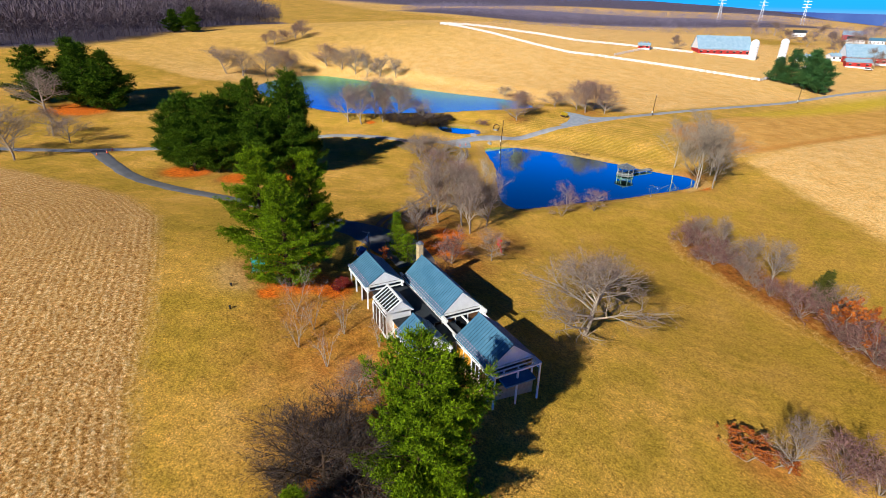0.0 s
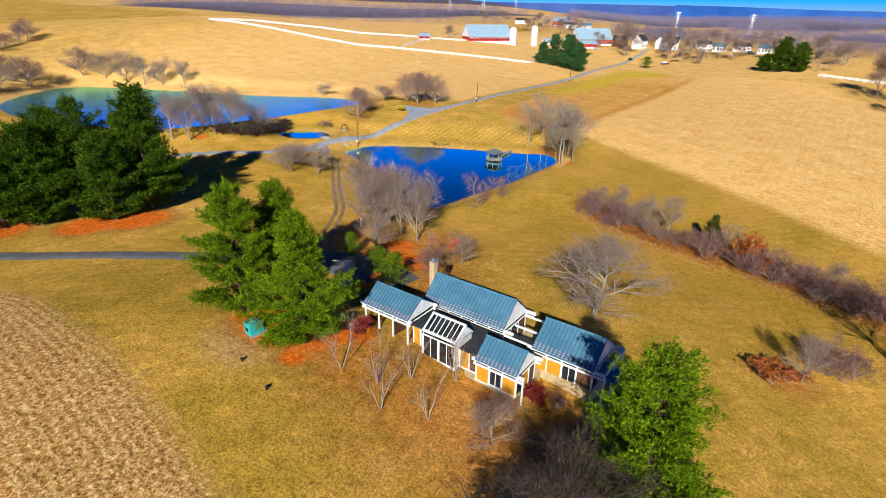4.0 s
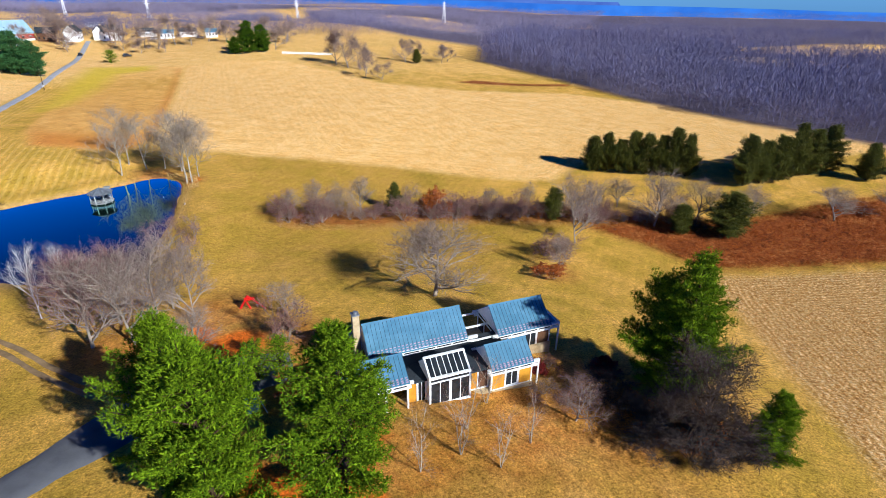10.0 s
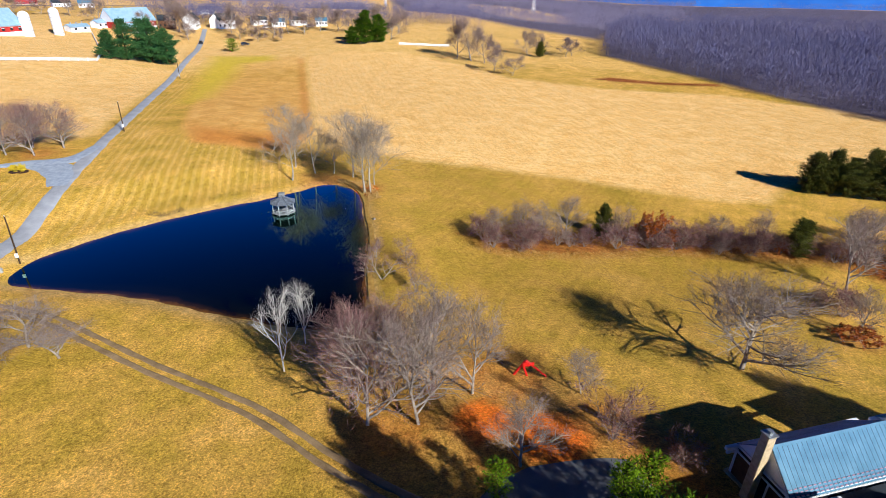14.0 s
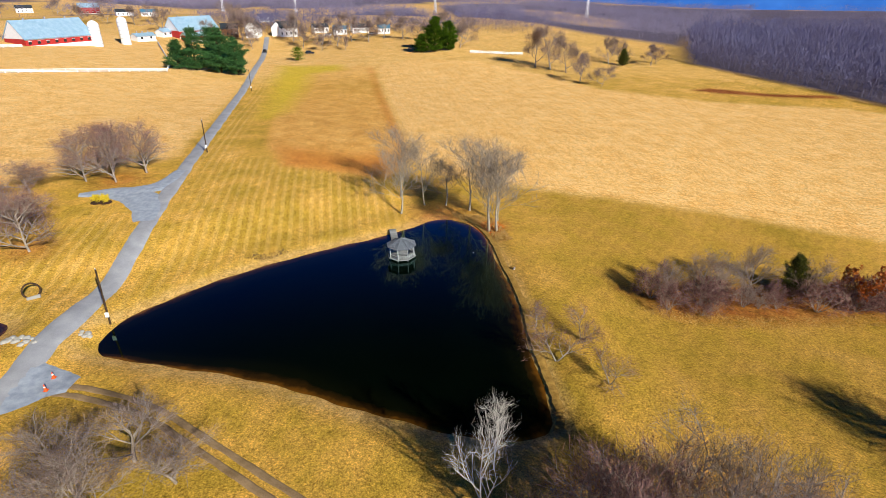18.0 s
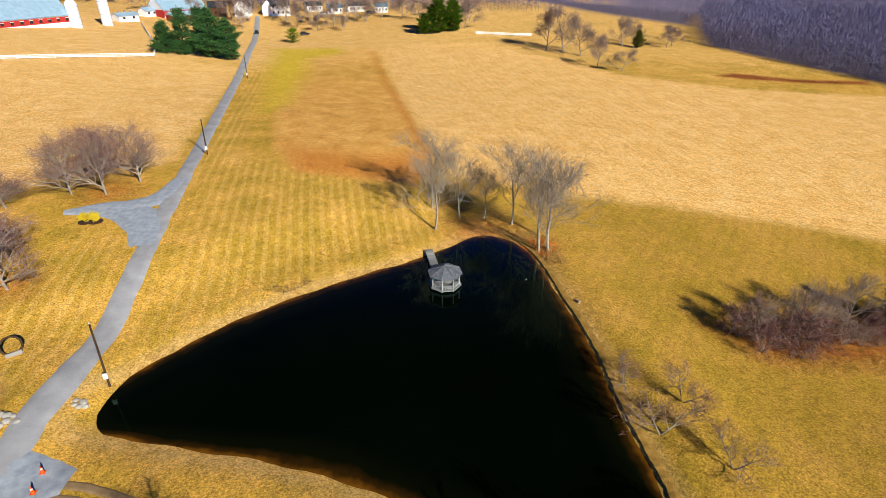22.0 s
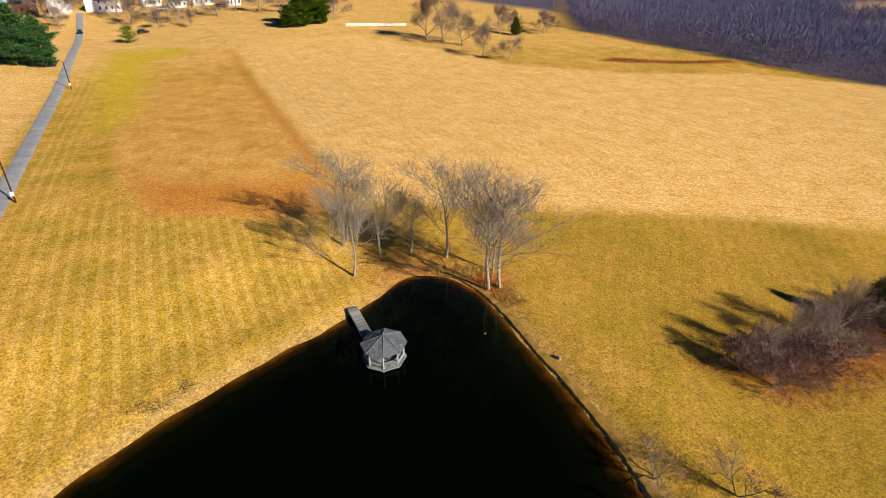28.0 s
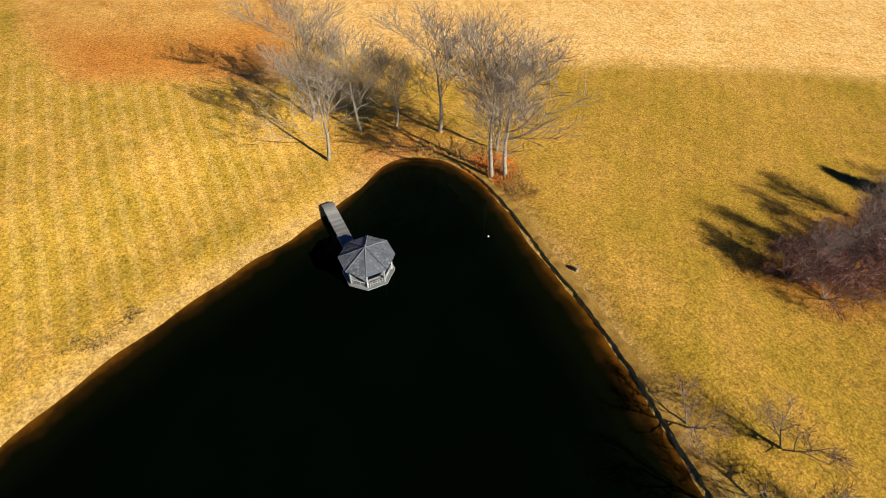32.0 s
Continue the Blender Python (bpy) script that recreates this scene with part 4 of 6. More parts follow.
    for i in range(8):
        x = -5.4 + 3.9 * i / 7
        w = 0.09 if i in (0, 7) else 0.03
        part("glazing_bar", solid([(x - w, y1, z1 + 0.08), (x + w, y1, z1 + 0.08), (x + w, y0, z0 + 0.08), (x - w, y0, z0 + 0.08),
                                   (x - w, y1, z1 - 0.08), (x + w, y1, z1 - 0.08), (x + w, y0, z0 - 0.08), (x - w, y0, z0 - 0.08)],
                                  [(0, 1, 2, 3), (4, 5, 6, 7), (0, 1, 5, 4), (1, 2, 6, 5), (2, 3, 7, 6), (3, 0, 4, 7)]), M["white"], sky_light)
    part("top_rail", boxed(-5.5, -1.4, y1 - 0.1, y1 + 0.1, z1 - 0.1, z1 + 0.1), M["white"], sky_light)
    part("bottom_rail", boxed(-5.5, -1.4, y0 - 0.1, y0 + 0.1, z0 - 0.12, z0 + 0.1), M["white"], sky_light)
    part("sunroom_back", solid([(-5.4, -6.05, 7.7), (-1.5, -6.05, 7.7), (-1.5, -4.6, 6.4), (-5.4, -4.6, 6.4), (-5.4, -6.05, 7.6), (-1.5, -6.05, 7.6), (-1.5, -4.6, 6.3), (-5.4, -4.6, 6.3)],
                               [(0, 1, 2, 3), (4, 5, 6, 7), (0, 1, 5, 4), (1, 2, 6, 5), (2, 3, 7, 6), (3, 0, 4, 7)]), M["roof"], h)
    for x, t in ((-5.45, 0.1), (-1.55, 0.1)):
        part("sunroom_side", solid([(x, -7.8, 6.5), (x, -4.6, 6.3), (x, -6.08, 7.65), (x + t, -7.8, 6.5), (x + t, -4.6, 6.3), (x + t, -6.08, 7.65)],
                                   [(0, 1, 2), (3, 4, 5), (0, 1, 4, 3), (1, 2, 5, 4), (2, 0, 3, 5)]), M["white"], h)
        part("sunroom_wall", boxed(x, x + t, -7.8, -5.0, FLOOR, 6.5), M["white"], h)
    part("sunroom_band", boxed(-5.5, -1.4, -7.9, -7.76, 6.05, 6.2), M["white"], h)
    part("band_pane", boxed(-5.3, -1.6, -7.84, -7.8, 6.2, 6.5), M["glass"], h)
    panel_run(h, -5.45, -1.45, -7.85, FLOOR + 0.1, 6.05, ["glass", "glass"])
    panel_run(h, -7.3, -5.5, -7.0, FLOOR + 0.1, 6.0, ["ochre", "glass"])
    panel_run(h, -1.4, 0.8, -7.0, FLOOR + 0.1, 5.6, ["ochre", "brown"])
    part("entry_roof", boxed(-1.4, 0.9, -7.2, -5.0, 5.6, 5.75), M["darkroof"], h)
    part("entry_roof", boxed(-7.4, -5.4, -7.2, -5.0, 6.0, 6.15), M["darkroof"], h)
    # chimney
    bm = boxed(-10.6, -9.92, -0.14, 0.54, 2.2, 9.75, bevel=0.03)
    stack = part("chimney", bm, M["stone"], h, "tall tan stone chimney")
    part("cap", boxed(-10.66, -9.86, -0.2, 0.6, 9.75, 9.85), M["steel"], stack)
    part("flue", rod(bmesh.new(), (-10.26, 0.2, 9.85), (-10.26, 0.2, 10.1), 0.2), M["steel"], stack)


build_house()


# ---- trees ----
def blades(centres, ways, length, width, rng, per, spread=0.7):
    """Many small pointed leaves: per leaves at each centre, round its way. Returns verts and triangles."""
    n = len(centres)
    c = np.repeat(centres, per, 0)
    w = np.repeat(ways, per, 0) + rng.normal(0, spread, (n * per, 3))
    w /= np.linalg.norm(w, axis=1)[:, None] + 1e-9
    side = np.cross(w, rng.normal(0, 1, (n * per, 3)))
    side /= np.linalg.norm(side, axis=1)[:, None] + 1e-9
    ln = length * rng.uniform(0.6, 1.25, (n * per, 1))
    wd = width * rng.uniform(0.7, 1.3, (n * per, 1))
    start = c + rng.normal(0, length * 0.3, c.shape)
    v = np.stack([start - side * wd / 2 + w * ln * 0.25, start + side * wd / 2 + w * ln * 0.25, start + w * ln], 1).reshape(-1, 3)
    return v, np.arange(len(v)).reshape(-1, 3)


def tri_mesh(name, v, f, material):
    me = bpy.data.meshes.new(name)
    me.vertices.add(len(v))
    me.vertices.foreach_set("co", np.asarray(v, np.float32).ravel())
    me.loops.add(len(f) * 3)
    me.loops.foreach_set("vertex_index", np.asarray(f, np.int32).ravel())
    me.polygons.add(len(f))
    me.polygons.foreach_set("loop_start", np.arange(0, len(f) * 3, 3))
    me.update()
    me.validate()
    me.materials.append(material)
    return me


def tubes(segments, sides):
    """Tapered bars: rows of a, b, radius a, radius b."""
    s = np.asarray(segments, float)
    a, b, ra, rb = s[:, 0:3], s[:, 3:6], s[:, 6], s[:, 7]
    w = b - a
    w /= np.linalg.norm(w, axis=1)[:, None] + 1e-9
    ref = np.where(np.abs(w[:, 2:3]) > 0.9, [[1.0, 0, 0]], [[0, 0, 1.0]])
    u = np.cross(w, ref)
    u /= np.linalg.norm(u, axis=1)[:, None]
    v = np.cross(w, u)
    ring = []
    for k in range(sides):
        t = 2 * math.pi * k / sides
        d = u * math.cos(t) + v * math.sin(t)
        ring.append((a + d * ra[:, None], b + d * rb[:, None]))
    verts = np.stack([r[0] for r in ring] + [r[1] for r in ring], 1).reshape(-1, 3)
    faces = []
    base = np.arange(len(s)) * 2 * sides
    for k in range(sides):
        k2 = (k + 1) % sides
        faces.append(np.stack([base + k, base + k2, base + sides + k2], 1))
        faces.append(np.stack([base + k, base + sides + k2, base + sides + k], 1))
    return verts, np.concatenate(faces)


def pine_meshes(seed, h, r, needles, per=9, step=0.36, leaf=(0.42, 0.075), profile=1.45, low=0.06, whorl=0.95, lift=0.18, leaders=((0, 0, 1.0, 1.0),), fan=1.0):
    """A conifer: tapered trunk and limbs, whorls of fanned boughs that carry tufts of needles, dark gaps between the tiers."""
    rng = np.random.default_rng(seed)
    wood, cents, ways = [], [], []
    for ox, oy, tall, wide in leaders:
        top = h * tall

        def stem(z):
            k = min(1.0, z / (0.6 * top))
            return np.array([ox * k + 0.08 * math.sin(z), oy * k + 0.08 * math.cos(1.3 * z), z])

        for i in range(8):
            a, b = stem(top * i / 8), stem(top * (i + 1) / 8)
            if i == 0:
                a[2] = -0.6
            wood.append((*a, *b, 0.024 * top * (1 - i / 8.3), 0.024 * top * (1 - (i + 1) / 8.3)))
        z = low * h
        while z < top * 0.97:
            f = max(0.0, (z / top - low) / (1 - low))
            reach = r * wide * (1 - f ** profile) * (0.62 + 0.38 * min(1, f * 5 + 0.3)) + 0.3
            n = int(rng.integers(6, 9))
            turn = rng.uniform(0, 6.28)
            root = stem(z)
            for k in range(n):
                a = turn + 6.283 * k / n + rng.normal(0, 0.22)
                ln = reach * rng.uniform(0.5, 1.15) * (0.92 + 0.26 * math.sin(2.0 * a + 0.5 * z + seed))
                d, side = np.array([math.cos(a), math.sin(a), 0]), np.array([-math.sin(a), math.cos(a), 0])
                up = lift * rng.uniform(0.4, 1.5) + 0.35 * f * f

                def bough(s):
                    return root + d * ln * s + np.array([0, 0, ln * (up * s + 0.16 * s * s * s)])

                wood.append((*root, *bough(0.9), 0.012 * h * (1 - f) * 0.35 + 0.03, 0.02))
                for s in np.arange(0.3, 1.001, step / max(ln, 0.5)):
                    p = bough(s)
                    cents.append(p + rng.normal(0, 0.06, 3))
                    ways.append(d * 0.8 + [0, 0, 0.6])
                twigs = max(3, int(ln * 2.3))
                for q in range(twigs):
                    s = 0.34 + 0.6 * (q + rng.uniform(0.1, 0.9)) / twigs
                    reach2 = fan * (0.42 * ln * (1.1 - s) + 0.4) * rng.uniform(0.7, 1.2)
                    w = d * 0.72 + side * (0.7 if q % 2 else -0.7)
                    base = bough(s)
                    for u in np.arange(0.25, reach2 + 0.1, step):
                        cents.append(base + w * u + [0, 0, 0.1 * u] + rng.normal(0, 0.07, 3))
                        ways.append(w * 0.8 + [0, 0, 0.6])
            z += whorl * rng.uniform(0.75, 1.25) * (h / 15) ** 0.5 * (1.15 - 0.4 * f)
        for q in range(5):
            cents.append(stem(top * (1 - 0.022 * q))), ways.append(np.array([0, 0, 1.0]))
    cents, ways = np.array(cents), np.array(ways)
    v, f = blades(cents, ways, leaf[0], leaf[1], rng, per, 0.62)
    # wider inner sprays, added to fill the crown and block sun through it
    heart = cents * [0.72, 0.72, 1.0] - [0, 0, 0.15]
    iv, jf = blades(heart, ways * [1, 1, 0.3], leaf[0] * 1.2, leaf[1] * 2.0, rng, max(2, per // 4), 0.7)
    v, f = np.concatenate([v, iv]), np.concatenate([f, jf + len(v)])
    tv, tf = tubes(wood, 6)
    return tri_mesh("trunk", tv, tf, M["barkpine"]), tri_mesh("crown", v, f, needles)


def bare_meshes(seed, h, r, bark, twig, nodes=420, bottom=0.28, stems=1, trunk=0.03, twigs=7, twig_len=0.8, twig_wd=0.03, leafy=None, spread=36, rise=0.12, limb=1.0):
    """A leafless tree of height h and radius r: trunk, limbs that fan out and fork, and a haze of fine twigs."""
    rng = np.random.default_rng(seed)
    many = (nodes / 420) ** 0.34
    wood, cents, ways = [], [], []

    def turned(d, degrees):
        side = np.cross(d, rng.normal(0, 1, 3))
        side /= np.linalg.norm(side) + 1e-9
        a = math.radians(degrees)
        return d * math.cos(a) + side * math.sin(a)

    work = []
    for k in range(stems):
        a = 6.283 * k / stems + rng.uniform(0, 1.0)
        if stems == 1:
            work.append((np.array([0, 0, -0.3]), np.array([0, 0, 1.0]), 0.62 * h, trunk * h, 0))
        else:
            lean = math.tan(math.radians(spread * rng.uniform(0.25, 1.0)))
            d = np.array([math.cos(a) * lean, math.sin(a) * lean, 1.0])
            work.append((np.array([0, 0, -0.03 * h]), d / np.linalg.norm(d), 0.55 * h * rng.uniform(0.7, 1.1), trunk * h * 0.7, 1))
    counts = {0: 9, 1: 6, 2: 5}
    while work:
        pos, d, length, rad, level = work.pop()
        steps = (5, 4, 3, 2)[level]
        line = [pos]
        for _ in range(steps):
            d = d + rng.normal(0, 0.05 + 0.03 * level, 3) + np.array([0, 0, rise if level else 0.0])
            d /= np.linalg.norm(d)
            line.append(line[-1] + d * length / steps)
        for n in range(steps):
            f0, f1 = n / steps, (n + 1) / steps
            wood.append((*line[n], *line[n + 1], max(rad * (1 - 0.75 * f0), 0.0019 * h), max(rad * (1 - 0.75 * f1), 0.0013 * h)))
        if level == 3:
            for n in range(steps + 1):
                cents.append(line[n])
                ways.append(d)
            continue
        if level == 2:
            cents.append(line[-1])
            ways.append(d)
        count = max(3, round(counts[level] * many * rng.uniform(0.85, 1.15)))
        first = bottom / 0.62 if level == 0 else 0.22
        for c in range(count):
            f = first + (1 - first) * (c + rng.uniform(0.2, 0.9)) / count
            at = f * steps
            n = min(int(at), steps - 1)
            p = line[n] + (line[n + 1] - line[n]) * (at - n)
            way = (line[n + 1] - line[n]) / (np.linalg.norm(line[n + 1] - line[n]) + 1e-9)
            wide = spread * rng.uniform(0.75, 1.25) * (1.25 - 0.55 * f if level == 0 else 1.0)
            work.append((p, turned(way, wide), length * rng.uniform(0.5, 0.68) * (1.08 - 0.35 * f), rad * (0.62 - 0.25 * f) * (limb if level == 0 else 1.0), level + 1))
    s = np.array(wood)
    # the crown stands over its foot
    high = s[:, 5].max()
    off = s[:, 3:5].mean(0) / s[:, 5].mean()
    s[:, 0:2] -= off * s[:, 2:3]
    s[:, 3:5] -= off * s[:, 5:6]
    cents = np.array(cents)
    cents[:, :2] -= off * cents[:, 2:3]
    reach = np.percentile(np.hypot(s[:, 3], s[:, 4]), 93)
    k = np.array([r / reach, r / reach, h / high]) * 0.96
    s[:, :3] *= k
    s[:, 3:6] *= k
    wv, wf = tubes(s, 4)
    c, d = cents * k, np.array(ways)
    v, f = blades(c, d, twig_len * h / 12, twig_wd, rng, twigs, 0.45)
    made = [tri_mesh("trunk", wv, wf, bark), tri_mesh("crown", v, f, twig)]
    if leafy:
        pick = rng.random(len(c)) < 0.85
        lv, lf = blades(c[pick], d[pick], 0.3, 0.24, rng, 12, 1.0)
        made.append(tri_mesh("leaves", lv, lf, leafy))
    return made


KINDS = {
    "pine": [(pine_meshes(s, 15, 5.2, M["needles"], 16, 0.31, (0.36, 0.085)), 15, 5.2) for s in (1, 3)],
    "pinedome": [(pine_meshes(s, 15, 5.4, M["needles"], 16, 0.31, (0.36, 0.085), 2.5, whorl=1.0), 15, 5.4) for s in (2, 14)],
    "pinedark": [(pine_meshes(s, 18, 6.2, M["needlesdark"], 10, 0.42, (0.5, 0.14), 2.2), 18, 6.2) for s in (4, 5)],
    "pinegrove": [(pine_meshes(s, 15, 5.8, M["needlesdark"], 10, 0.42, (0.5, 0.14), 2.4), 15, 5.8) for s in (17, 18)],
    "pinewide": [(pine_meshes(13, 16, 6.6, M["needles"], 15, 0.31, (0.36, 0.09), 1.9, 0.02, 1.1, 0.14, leaders=((0, 0, 1.0, 1.0), (-0.6, 3.4, 0.8, 0.8))), 16, 6.6)],
    "pinefar": [(pine_meshes(s, 18, 6.2, M["needlesdark"], 7, 0.7, (0.85, 0.22), 2.4, whorl=1.2), 18, 6.2) for s in (10, 11)],
    "spruce": [(pine_meshes(s, 16, 5.0, M["needlesblue"], 7, 0.6, (0.7, 0.18), 1.8, whorl=1.1), 16, 5.0) for s in (6, 7)],
    "cedar": [(pine_meshes(s, 9, 2.2, M["cedar"], 10, 0.24, (0.34, 0.08), 1.7, 0.02, 0.5, 0.8, fan=0.7), 9, 2.2) for s in (8, 9, 15)],
    "young": [(pine_meshes(12, 3.6, 1.25, M["needles"], 6, 0.2, (0.2, 0.06), 1.2, 0.05, 0.8, 0.5, fan=0.4), 3.6, 1.25)],
    "grey": [(bare_meshes(s, 12, 6.0, M["bark"], M["twiggrey"], 560, 0.1, 1, 0.023, 4, 1.1, 0.028, spread=38), 12, 6.0) for s in (21, 22, 23)],
    "red": [(bare_meshes(s, 10, 5.0, M["bark"], M["twigred"], 640, 0.07, 1, 0.024, 4, 1.2, 0.03, spread=40), 10, 5.0) for s in (24, 25)],
    "tall": [(bare_meshes(s, 14, 4.4, M["barklight"], M["twigtan"], 380, 0.16, 1, 0.013, 4, 0.9, 0.022, spread=32, rise=0.15, limb=0.45), 14, 4.4) for s in (26, 27, 40)],
    "broad": [(bare_meshes(28, 12, 7.0, M["bark"], M["twiggrey"], 1100, 0.09, 1, 0.028, 5, 0.95, 0.028, spread=40), 12, 7.0)],
    "birch": [(bare_meshes(29, 9.5, 3.0, M["barkwhite"], M["twigpale"], 170, 0.12, 1, 0.014, 3, 0.9, 0.022, spread=36, rise=0.16), 9.5, 3.0)],
    "sapling": [(bare_meshes(s, 6, 1.8, M["barklight"], M["twigred"], 110, 0.34, 3, 0.013, 4, 1.4, 0.016), 6, 1.8) for s in (30, 31)],
    "paleling": [(bare_meshes(32, 6, 2.1, M["barklight"], M["twiggrey"], 220, 0.22, 2, 0.012, 5, 1.4, 0.016), 6, 2.1)],
    "orchard": [(bare_meshes(33, 4.5, 3.2, M["bark"], M["twigred"], 520, 0.12, 2, 0.03, 7, 1.6, 0.026, spread=52), 4.5, 3.2)],
    "shrub": [(bare_meshes(s, 4, 2.4, M["bark"], M["twigred"], 110, 0.08, 7, 0.018, 8, 1.7, 0.042, spread=50), 4, 2.4) for s in (34, 35)],
    "greyshrub": [(bare_meshes(36, 4, 2.4, M["bark"], M["twiggrey"], 110, 0.08, 7, 0.018, 8, 1.7, 0.042, spread=50), 4, 2.4)],
    "russet": [(bare_meshes(37, 5, 2.4, M["bark"], M["twigred"], 200, 0.1, 2, 0.025, 3, 1.2, 0.03, M["deadleaf"], spread=46), 5, 2.4)],
    "crimson": [(bare_meshes(38, 3, 1.8, M["bark"], M["twigred"], 130, 0.08, 6, 0.025, 3, 1.4, 0.03, M["redleaf"], spread=50), 3, 1.8)],
    "dead": [(bare_meshes(39, 11, 5.0, M["barkpine"], M["twigdark"], 800, 0.08, 1, 0.022, 6, 1.0, 0.032, spread=46), 11, 5.0)],
    "darkshrub": [(bare_meshes(s, 4, 2.4, M["barkpine"], M["twigdark"], 160, 0.06, 8, 0.018, 12, 1.7, 0.045, spread=52), 4, 2.4) for s in (45, 46)],
    "fargrey": [(bare_meshes(s, 12, 6.0, M["bark"], M["twiggrey"], 150, 0.12, 1, 0.022, 12, 1.4, 0.06, spread=44), 12, 6.0) for s in (41, 42)],
}
planted = 0


def plant(kind, x, y, h, w, label, group="", name="tree", category="tree", turn=None):
    """A tree or shrub of height h and crown width w."""
    global planted
    planted += 1
    rng = random.Random(planted * 17 + 3)
    meshes, h0, r0 = KINDS[kind][planted % len(KINDS[kind])]
    sx = w / (2 * r0)
    m = pose(x, y, ground_z(x, y), 0, 0, rng.uniform(0, 360) if turn is None else turn) @ Matrix.Diagonal((sx, sx, h / h0, 1))
    ob = thing(name, m, label, category, group)
    for me in meshes:
        attach(me.name.split(".")[0], me, ob)
    return ob


plant("pine", 19.4, -22.6, 7.0, 5.2, "small green pine below the dark leafless tree", "pines by the house")
PINE = "tall green white pine "
plant("pinewide", 18.3, -13.2, 16.2, 10.8, PINE + "beside the east end of the house", turn=0)
plant("pinedome", -23.2, -16.2, 14.8, 9.3, PINE + "beside the driveway", "pines by the house")
plant("pinedome", -25.2, -9.4, 13.8, 7.8, PINE + "at the bend of the driveway", "pines by the house")
plant("pine", -14.5, -15.2, 13.9, 9.8, PINE + "close to the carport", "pines by the house")
for x, y, h, w in ((-89, -23.5, 13.5, 12), (-82, -20.5, 17, 12.5), (-79, -16, 17, 11.5), (-84, -11, 18.3, 12), (-80, -8, 20, 12), (-71.6, -8, 15, 11.5), (-71.5, -1.5, 22, 13.5), (-80, 1, 17.5, 12)):
    plant("pinedark" if h > 18 else "pinegrove", x, y, h, w, "dark green pine in the grove beside the driveway", "pine grove")
for x, y, h, w in ((-153, -44, 18, 17), (-162, -57, 16, 16), (-147, -38, 17, 14), (-164, -47, 18, 16)):
    plant("pinefar", x, y, h, w, "dark green pine in a far clump past the lane", "far pines")
for x, y, h, w in ((-112.5, 230, 11, 10), (-106.5, 231, 15.5, 12), (-97, 230, 17, 13.5), (-101, 235, 16, 13), (-91, 227.5, 14, 11)):
    plant("spruce", x, y, h, w, "green spruce in a clump at the edge of the farm", "farm spruces")
for x, y, h, w in ((-6, 268, 15, 13), (1, 270, 13, 11), (-13, 267, 8, 8)):
    plant("pinefar", x, y, h, w, "dark green pine above the far field", "field pines")
for i in range(8):
    plant("cedar", 65 + 2.5 * i, 65.6 - 1.9 * i, 8.4 + 0.35 * i + 1.0 * math.sin(2.4 * i), 5.6 + 0.7 * math.cos(3 * i), "dark olive red cedar in a dense row", "cedar row")
for i in range(6):
    plant("cedar", 89.5 + 4.6 * i, 41.8 - 0.5 * i, 10.2 + 0.3 * i + 1.4 * math.cos(2.1 * i), 6.2 + 0.7 * math.sin(4 * i), "dark olive red cedar in a dense row", "cedar row")
for x, y, h, w in ((116, 31.6, 8.4, 6), (127, 30, 7.5, 5), (39.9, 43.4, 6.5, 4.6), (66.7, 24, 8.6, 8), (59.4, 28.6, 5.8, 4.8), (9.8, 55.9, 6, 3.2), (75, 236, 7, 5)):
    plant("cedar", x, y, h, w, "dark olive red cedar in the hedgerow", "hedgerow cedars")
plant("young", -19.9, 1.4, 4.6, 3.2, "small bright green spruce beside the driveway", "young spruces")
plant("young", -28.2, 4.6, 3.6, 2.4, "small bright green spruce beside the driveway", "young spruces")
plant("young", -17.6, 1.8, 4.4, 3.2, "small bright green spruce beside the driveway", "young spruces")
plant("young", -70.5, 273, 6, 6.5, "small round evergreen beside the far lane", name="evergreen_shrub", category="shrub")

plant("broad", 3.8, 15.8, 11.8, 14.5, "large leafless shade tree on the lawn behind the house")
TIP = "tall leafless tree with pale trunk at the pond's narrow end"
for x, y, h, w in ((-42.9, 85.0, 12.5, 8.5), (-42.2, 91.6, 14, 8.5), (-38.3, 88.2, 12, 7), (-34.6, 87.5, 9, 7), (-31.0, 84.4, 14, 9), (-29.7, 76, 15.4, 10.5), (-28.6, 75.4, 14.6, 10), (-27.4, 79, 11, 7)):
    plant("tall", x, y, h, w * 1.15, TIP, "trees at the pond")
plant("birch", -43.8, 25, 10.6, 4.6, "white-barked leafless birch at the water's edge", "birches")
plant("birch", -41.6, 29.4, 8.6, 3.8, "white-barked leafless birch at the water's edge", "birches")
for n, (x, y, h, w) in enumerate(((-36.5, 15, 12, 9), (-34.5, 20, 11, 8), (-32.2, 14, 13, 8.5), (-30, 17.5, 12.5, 8), (-26.3, 17, 11, 6.5), (-29, 22, 10, 7), (-25.4, 7, 7.5, 6), (-37.5, 21, 10, 8))):
    plant("red" if n in (0, 1, 7) else "grey", x, y, h, w, "leafless tree with reddish twigs in the grove by the pond" if n in (0, 1, 7) else "grey leafless tree in the grove by the pond", "pond grove")
plant("grey", -16, 14.8, 5.4, 4.6, "small leafless tree beside the red sculpture")
plant("shrub", -16.4, 8.2, 5.4, 5.4, "rounded reddish leafless shrub tree behind the house", name="shrub", category="shrub")
plant("shrub", -12.5, 4.4, 3.0, 3.4, "reddish leafless shrub against the chimney", name="shrub", category="shrub")
plant("grey", 37.5, 31.8, 14.5, 9, "tall leafless tree beyond the lawn")
